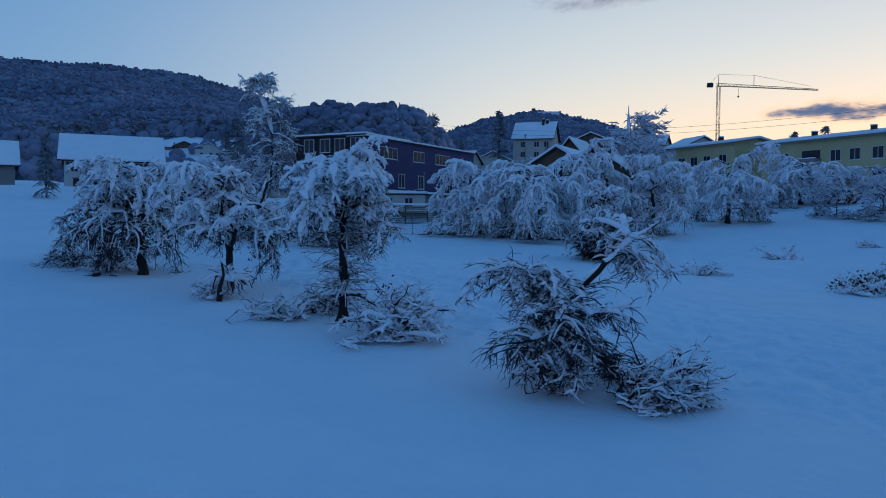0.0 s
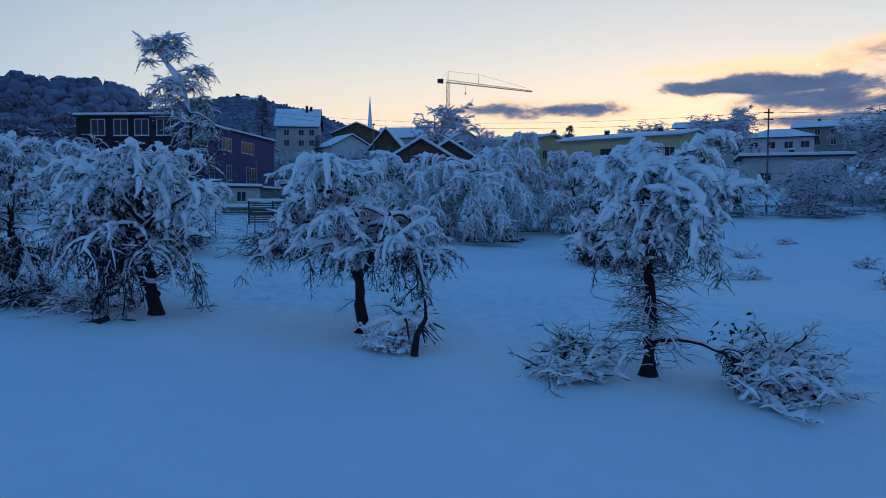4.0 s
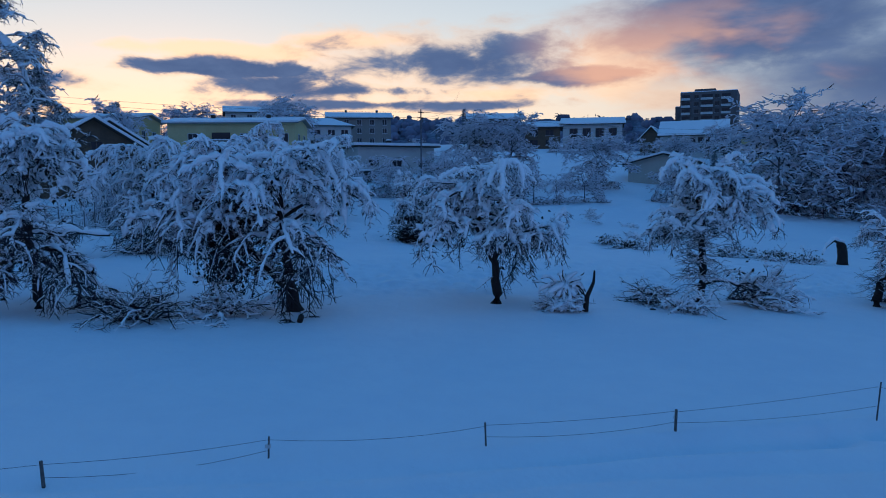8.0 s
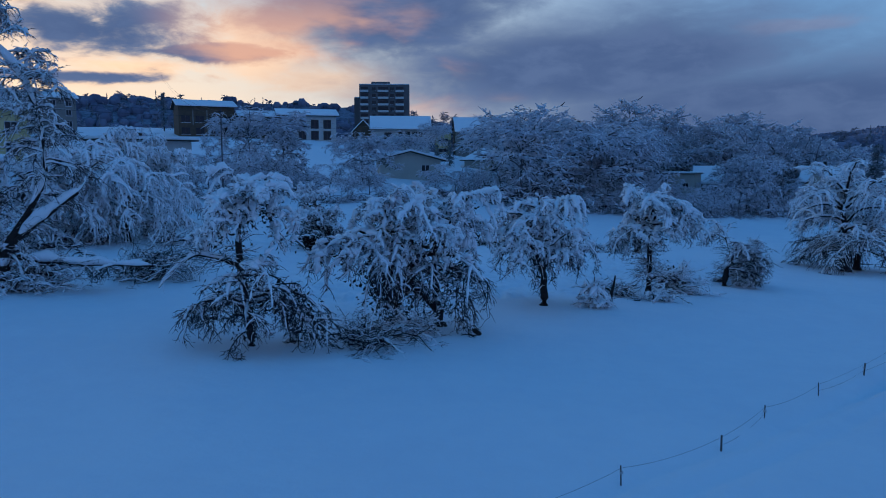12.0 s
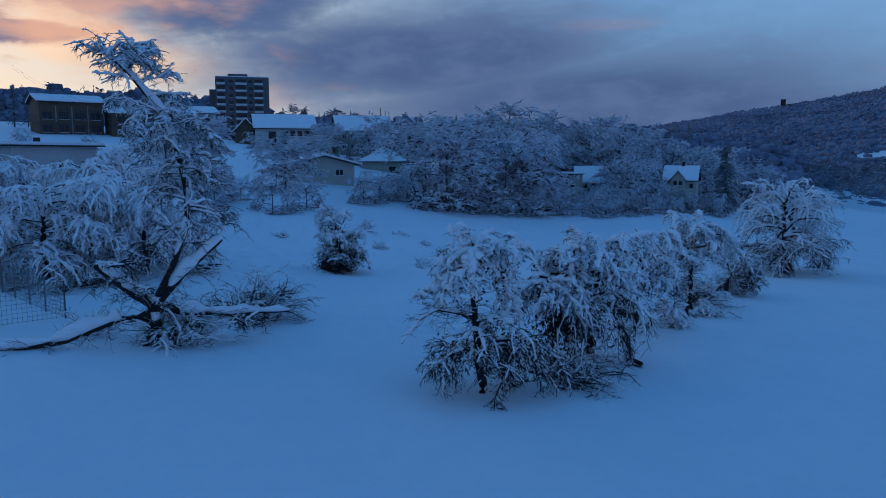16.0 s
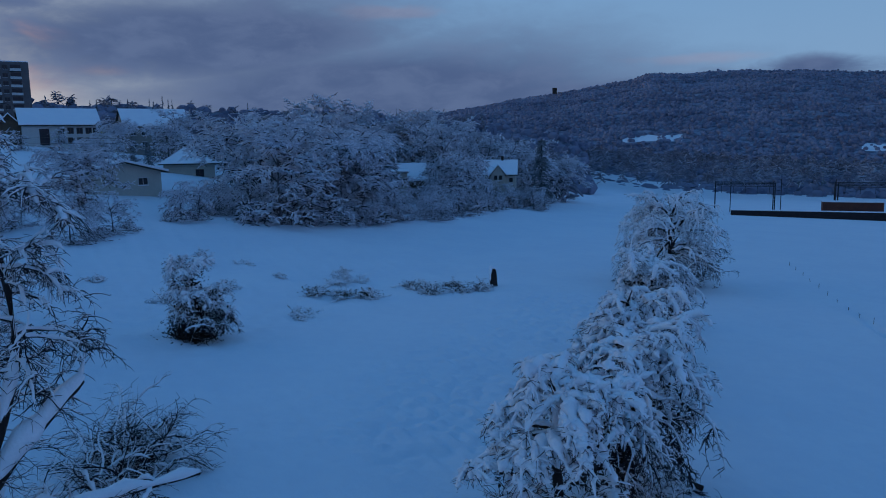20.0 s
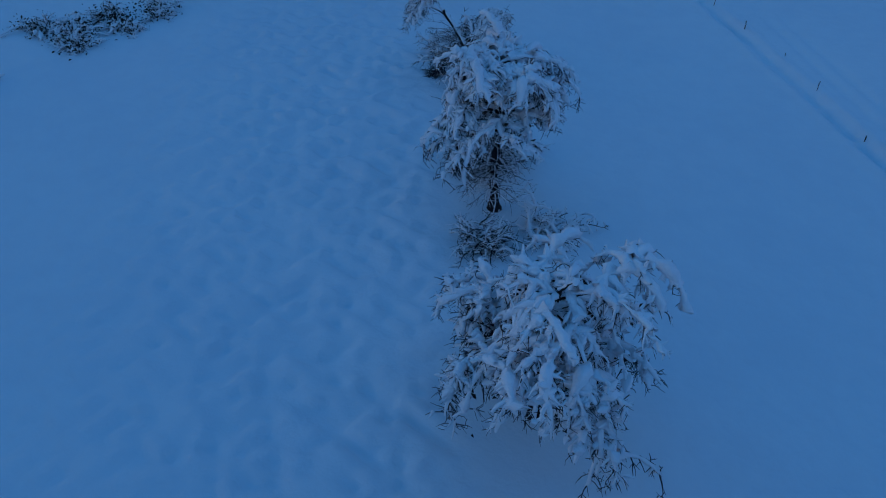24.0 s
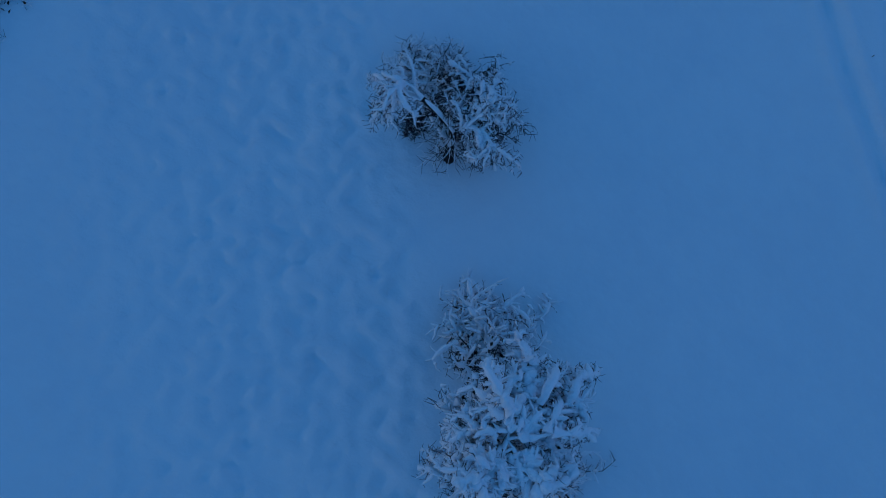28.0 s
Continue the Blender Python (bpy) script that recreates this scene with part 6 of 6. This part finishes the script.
            plant("aabbc"[rng.integers(0, 5)], x, y, rng.uniform(1.1, 1.5) * (1.0 + 0.22 * smooth01((u - 60) / 40)))
    for u in np.arange(80, 150, 3.6):
        x, y = uvxy(u + rng.normal(0, 1.6), 113 + rng.normal(0, 3.0))
        plant("st"[rng.integers(0, 2)], x, y, rng.uniform(0.85, 1.35))
    # hedge between bank and gardens
    for u in np.arange(-30, 22, 4.2):
        for v in (74, 80, 87):
            x, y = uvxy(u + rng.normal(0, 1.2), v + rng.normal(0, 1.5))
            if any(math.hypot(x - hx, y - hy) < 7 for hx, hy in ((54, 84), (37, 86), (43, 90), (84, 55))) or hides_house(x, y, 0.2):
                continue
            plant("dded"[rng.integers(0, 4)], x, y, rng.uniform(0.95, 1.5))
    # gardens between the houses
    for x, y, k in ((30, 100, "d"), (36, 104, "d"), (27, 92, "d"), (58, 100, "d"), (72, 108, "d"), (80, 112, "d"), (88, 100, "d"), (96, 92, "d"), (90, 128, "d"),
                    (120, 122, "d"), (98, 140, "d"), (118, 84, "d"), (122, 66, "d"), (120, 50, "b"), (130, 40, "b"), (140, 36, "a"), (148, 28, "a"), (132, 22, "a"), (120, 20, "b"), (150, 14, "a"),
                    (-8, 112, "d"), (-18, 106, "d"), (-38, 120, "d"), (-44, 112, "d"), (16, 101, "d"), (4, 100, "d"), (11, 74, "d"), (18, 78, "d"), (27, 79, "d"), (31, 82, "d"), (47, 93, "d"), (2, 76, "e"), (56, 66, "d"),
                    (-24, 80, "b"), (-30, 82, "d"), (-18, 84, "d")):
        plant(k, x, y, rng.uniform(0.75, 1.1))


def forest_stuff(name, label, spots, heights, kinds, seed, mat_b, mat_c):
    """Many far trees joined into one mesh: broadleaf sprays of twigs and tiered spruces."""
    rng = np.random.default_rng(seed)
    leaf, con = Bundle(), Bundle()
    for (x, y, z), h, k in zip(spots, heights, kinds):
        if k:
            n = 22
            zz = h * (0.08 + 0.9 * rng.random(n))
            a = rng.uniform(0, 6.283, n)
            r = h * 0.2 * (1 - zz / h) * rng.uniform(0.7, 1.2, n) + h * 0.02
            p = np.stack((np.full(n, x), np.full(n, y), z + zz), -1)
            q = p + np.stack((np.sin(a) * r, np.cos(a) * r, -r * 0.5), -1)
            con.add(*tubes(np.stack((p, q), 1), np.stack((np.full(n, h * 0.045), np.full(n, h * 0.012)), -1), 3))
            con.add(*tubes(np.array([[[x, y, z - 1], [x, y, z + h]]]), np.array([[h * 0.03, h * 0.008]]), 4))
        else:
            n = 26
            a = rng.uniform(0, 6.283, n)
            up = rng.uniform(0.1, 1.6, n)
            p = np.stack((np.full(n, x), np.full(n, y), z + h * rng.uniform(0.2, 0.7, n)), -1)
            l = grow(rng, p, np.stack((np.sin(a), np.cos(a), up), -1), h * rng.uniform(0.28, 0.5, n), 3, np.full(n, 2.2 / h), 0.2)
            leaf.add(*tubes(l, h * np.array((0.012, 0.035, 0.016))[None] * rng.uniform(0.7, 1.5, (n, 1)), 3))
    root = thing(name, label, "forest", kind="stuff")
    if leaf.v:
        put("crown", leaf.mesh("crown", mat_b), root)
    if con.v:
        put("spruces", con.mesh("spruces", mat_c), root)
    return root


def hill(name, label, az, el, far, foot, mat, seed, rough=0.04, base=-30.0, n=240, m=56, trees=0, tall=11.0, fields=()):
    """A wooded hill whose skyline runs through azimuths and elevations as seen from the meadow."""
    a = np.linspace(az[0], az[-1], n)
    e = np.interp(a, az, el)
    t = np.linspace(0, 1, m)
    A, T = np.meshgrid(np.radians(a), t, indexing="ij")
    R = foot + (far - foot) * np.minimum(T, 1.0)
    top = 5.0 + far * np.tan(np.radians(e))
    prof = T ** 0.85
    X, Y = -20 + R * np.sin(A), 40 + R * np.cos(A)
    Zb = np.interp(T, (0, 1), (1, 0)) * base * 0.3
    Z = Zb + (top[:, None] - base * 0.0) * prof
    k = far * rough
    Z = Z + k * 0.5 * value_noise(X / (k * 4), Y / (k * 4), seed) * (0.25 + 0.75 * (1 - T)) * T * 2 * 0.5 + 2.6 * value_noise(X / 15, Y / 15, seed + 1) * smooth01(T * 6) + 4 * value_noise(X / 70, Y / 70, seed + 2) * smooth01(T * 4)
    Xb, Yb = -20 + (far * 1.25) * np.sin(A[:, -1]), 40 + far * 1.25 * np.cos(A[:, -1])
    V = np.concatenate((np.stack((X, Y, Z), -1), np.stack((Xb, Yb, Z[:, -1] * 0.5), -1)[:, None]), 1).reshape(-1, 3)
    mm = m + 1
    i = (np.arange(n - 1)[:, None] * mm + np.arange(mm - 1)[None]).ravel()
    f = np.stack((i, i + mm, i + mm + 1, i + 1), -1)
    ia, it = np.repeat(np.arange(n - 1), mm - 1), np.tile(np.arange(mm - 1), n - 1)
    index = np.zeros(len(f), int)
    for a0, a1, t0, t1 in fields:
        index[(a[ia] > a0) & (a[ia] < a1) & (it / (m - 1) > t0) & (it / (m - 1) < t1)] = 1
    tagged(put(name, mesh_arrays(name, V, f, [mat, SNOW_ROOF], index)), label, "hill", kind="structure")
    if trees:
        rng = np.random.default_rng(seed + 900)
        c = rng.integers(0, len(f), trees)
        c = c[((index[c] == 0) | (rng.random(trees) < 0.3)) & (it[c] < m - 1)]
        p = V[f[c, 0]] + (V[f[c, 2]] - V[f[c, 0]]) * rng.random((len(c), 1)) + (V[f[c, 3]] - V[f[c, 1]]) * rng.uniform(-0.4, 0.4, (len(c), 1))
        k = len(c)
        s = rng.uniform(0.6, 1.4, k) * tall
        top = np.stack((rng.normal(0, 0.08, k) * s, rng.normal(0, 0.08, k) * s, s), -1)
        l = p[:, None] + top[:, None] * np.array((-0.15, 0.35, 0.72))[None, :, None]
        r = s[:, None] * np.array((0.50, 0.66, 0.30))[None] * rng.uniform(0.7, 1.3, (k, 3))
        wood = thing("hill_forest", "frosted woodland covering the hillside", "forest", kind="stuff")
        put("crowns", mesh_arrays("crowns", *tubes(l, r, 4), HILL_TREES), wood)
    return V, f


def wooded(name, base, frost, scale):
    """Far woodland seen as a mass: dark wood mottled with frost and snow between the crowns, with bluish haze put into
    both colours.
    """
    mat = material(name, base, 0.95, second=frost, scale=scale, amount=0.8, bump=0.5, bump_scale=scale * 3, spec=0.05)
    return mat


# frosted crowns; the blue, lifted tones also carry the haze of distance
HILL_TREES = material("hill_tree_crowns", (0.10, 0.115, 0.175), 0.9, second=(0.33, 0.36, 0.46), scale=0.011, amount=0.75, island=0.40, spec=0.05)
WOOD_HILL = wooded("hill_woodland", (0.10, 0.115, 0.16), (0.34, 0.37, 0.45), 0.05)
WOOD_RIDGE = wooded("ridge_woodland", (0.09, 0.10, 0.135), (0.32, 0.35, 0.42), 0.10)


def hills():
    hill("hill_west", "long dark wooded hill with a trace of snow", (-76.7, -61.7, -46.7, -32.7, -25.7, -20.2, -15.7, -12.7, -7.7, -1.7), (7.25, 8.75, 9.95, 10.45, 10.55, 10.05, 9.15, 8.25, 6.55, 4.75), 1300, 420, WOOD_HILL, 51, trees=16000, tall=3.8)
    hill("hill_castle", "far wooded castle hill on the skyline", (-1.8, 1.8, 3.8, 5.8, 7.8, 10.2, 12.8, 16.2), (6.2, 7.5, 7.9, 8.25, 8, 7.4, 6.6, 5), 1700, 700, WOOD_HILL, 52, 0.02, trees=4000, tall=4.5)
    hill("ridge_wood", "wooded ridge behind the village", (-41.7, -26.7, -15.7, -12.7, -7.7, -3.1, -0.3, 1.5, 4.3), (5.15, 6.25, 7.35, 8.25, 8.55, 8.45, 7.55, 5.25, 2.25), 430, 210, WOOD_RIDGE, 53, 0.01, trees=2500, tall=5.0, fields=((-27.0, -16.0, 0.45, 0.76),))
    hill("ridge_east", "wooded ridge above the apartment blocks", (20, 35, 45, 55, 63, 68, 80, 90, 100, 110, 118, 126), (2.5, 3.6, 4.4, 4.9, 5.2, 5.2, 4.3, 3.7, 3.1, 2.8, 2.3, 0.2), 520, 260, WOOD_RIDGE, 54, 0.02, trees=2500, tall=5.0)
    hill("hill_fort", "broad dark wooded hill across the valley", (104, 110, 113, 116, 119, 121, 124, 128, 131, 135, 140, 146, 155, 165, 178), (0.3, 1.2, 1.9, 2.3, 2.9, 3.3, 3.7, 4.25, 4.85, 4.9, 4.8, 4.2, 3.7, 2.8, 1.0), 2100, 850, WOOD_HILL, 55, 0.02, base=-60, trees=30000, tall=4.2, fields=((129.0, 133.4, 0.085, 0.12), (145.0, 149.5, 0.05, 0.09)))
    hill("valley_wood", "low wooded rise in the valley", (108, 114, 120, 127, 133, 138, 144, 150, 160, 175), (1.0, 0.6, 0.1, -0.3, -0.7, -0.9, -1.2, -1.6, -2.2, -3.0), 900, 420, WOOD_RIDGE, 56, 0.02, base=-70, trees=4500, tall=5.0, fields=((143.0, 152.0, 0.55, 0.62), (147.0, 156.0, 0.78, 0.84)))
    # ruined fort on the far hill, and the castle
    for nm, lab, azm, dist, zz, s in (("fort_ruin", "small ruined fort with a snowy platform on the hill", 124.2, 2090, 3.75, 1.0), ("castle_ruin", "tiny castle ruin on the far hilltop", 5.8, 1690, 8.2, 0.7)):
        x, y = -20 + dist * math.sin(radians(azm)), 40 + dist * math.cos(radians(azm))
        z = 5 + dist * math.tan(radians(zz))
        root = thing(nm, lab, "ruin", (x, y, z - 6), -azm)
        Boxes().box(-9 * s, -6, -6, 3 * s, 6, 17 * s).part("tower", DARK, root)
        Boxes().box(5 * s, -4, -6, 50 * s, 6, 5 * s).part("wall", DARK, root)
        Boxes().box(8 * s, -30, -8, 80 * s, 0, 1.5 * s).part("snow_terrace", SNOW_ROOF, root)
    # skyline trees and wood on the near ridges
    rng = np.random.default_rng(88)

    def band(az, el, far, foot, t0, t1, count, hmin, hmax, share):
        sp, hs, ks = [], [], []
        for _ in range(count):
            a = rng.uniform(az[0], az[-1])
            t = rng.uniform(t0, t1)
            top = 5.0 + far * math.tan(radians(float(np.interp(a, az, el))))
            r = foot + (far - foot) * t
            sp.append((-20 + r * math.sin(radians(a)), 40 + r * math.cos(radians(a)), (1 - t) * -9 + top * t ** 0.85 - 1.0))
            hs.append(rng.uniform(hmin, hmax))
            ks.append(rng.random() < share)
        return sp, hs, ks

    sets = [band((-15.7, -12.7, -7.7, -3.1, -0.3, 0.7), (7.3, 8.2, 8.5, 8.4, 7.5, 6.3), 430, 210, 0.35, 1.0, 420, 5, 10, 0.3),
            band((20, 45, 55, 63, 68, 80, 90, 100, 110, 118), (2.5, 4.4, 4.9, 5.2, 5.2, 4.3, 3.7, 3.1, 2.8, 2.3), 520, 260, 0.3, 1.0, 680, 5, 10, 0.4),
            band((84, 90, 100, 110, 118, 124), (2.9, 2.7, 2.2, 1.7, 1.0, 0.3), 480, 200, 0.0, 0.6, 300, 9, 15, 0.12),
            band((-41.7, -26.7, -15.7), (5.1, 6.2, 7.3), 430, 210, 0.78, 1.0, 260, 6, 11, 0.4),
            band((118, 127, 133, 138, 144, 150), (0.3, -0.5, -0.9, -1.2, -1.5, -2.0), 700, 330, 0.0, 1.0, 420, 7, 13, 0.05)]
    for k, (sp, hs, ks) in enumerate(sets):
        forest_stuff("forest", ("mixed snowy wood on the village ridge", "mixed snowy wood above the apartment blocks", "frosted wood beyond the meadow", "dark snowy wood on the slope", "frosted valley woodland by the railway")[k], sp, hs, ks, 600 + k, FROST_FAR, CONIFER)


pasture_fence()
near_hedges()
background_trees()
village()
tower_block()
tower_crane()
church()
poles()
building_yard()
CAR_RED = material("red_car_paint", (0.30, 0.03, 0.03), 0.35, second=(0.24, 0.025, 0.025), scale=1.0, spec=0.5)
CAR_GREY = material("grey_car_paint", (0.10, 0.11, 0.13), 0.35, second=(0.08, 0.09, 0.1), scale=1.0, spec=0.5)
parked_car(37.5, 83.6, 130, CAR_RED, "small red car under snow beside the bungalow")
parked_car(43.4, 82.0, 130, CAR_GREY, "grey car dusted with snow beside the bungalow")
railway()
hills()
mesh_fence()
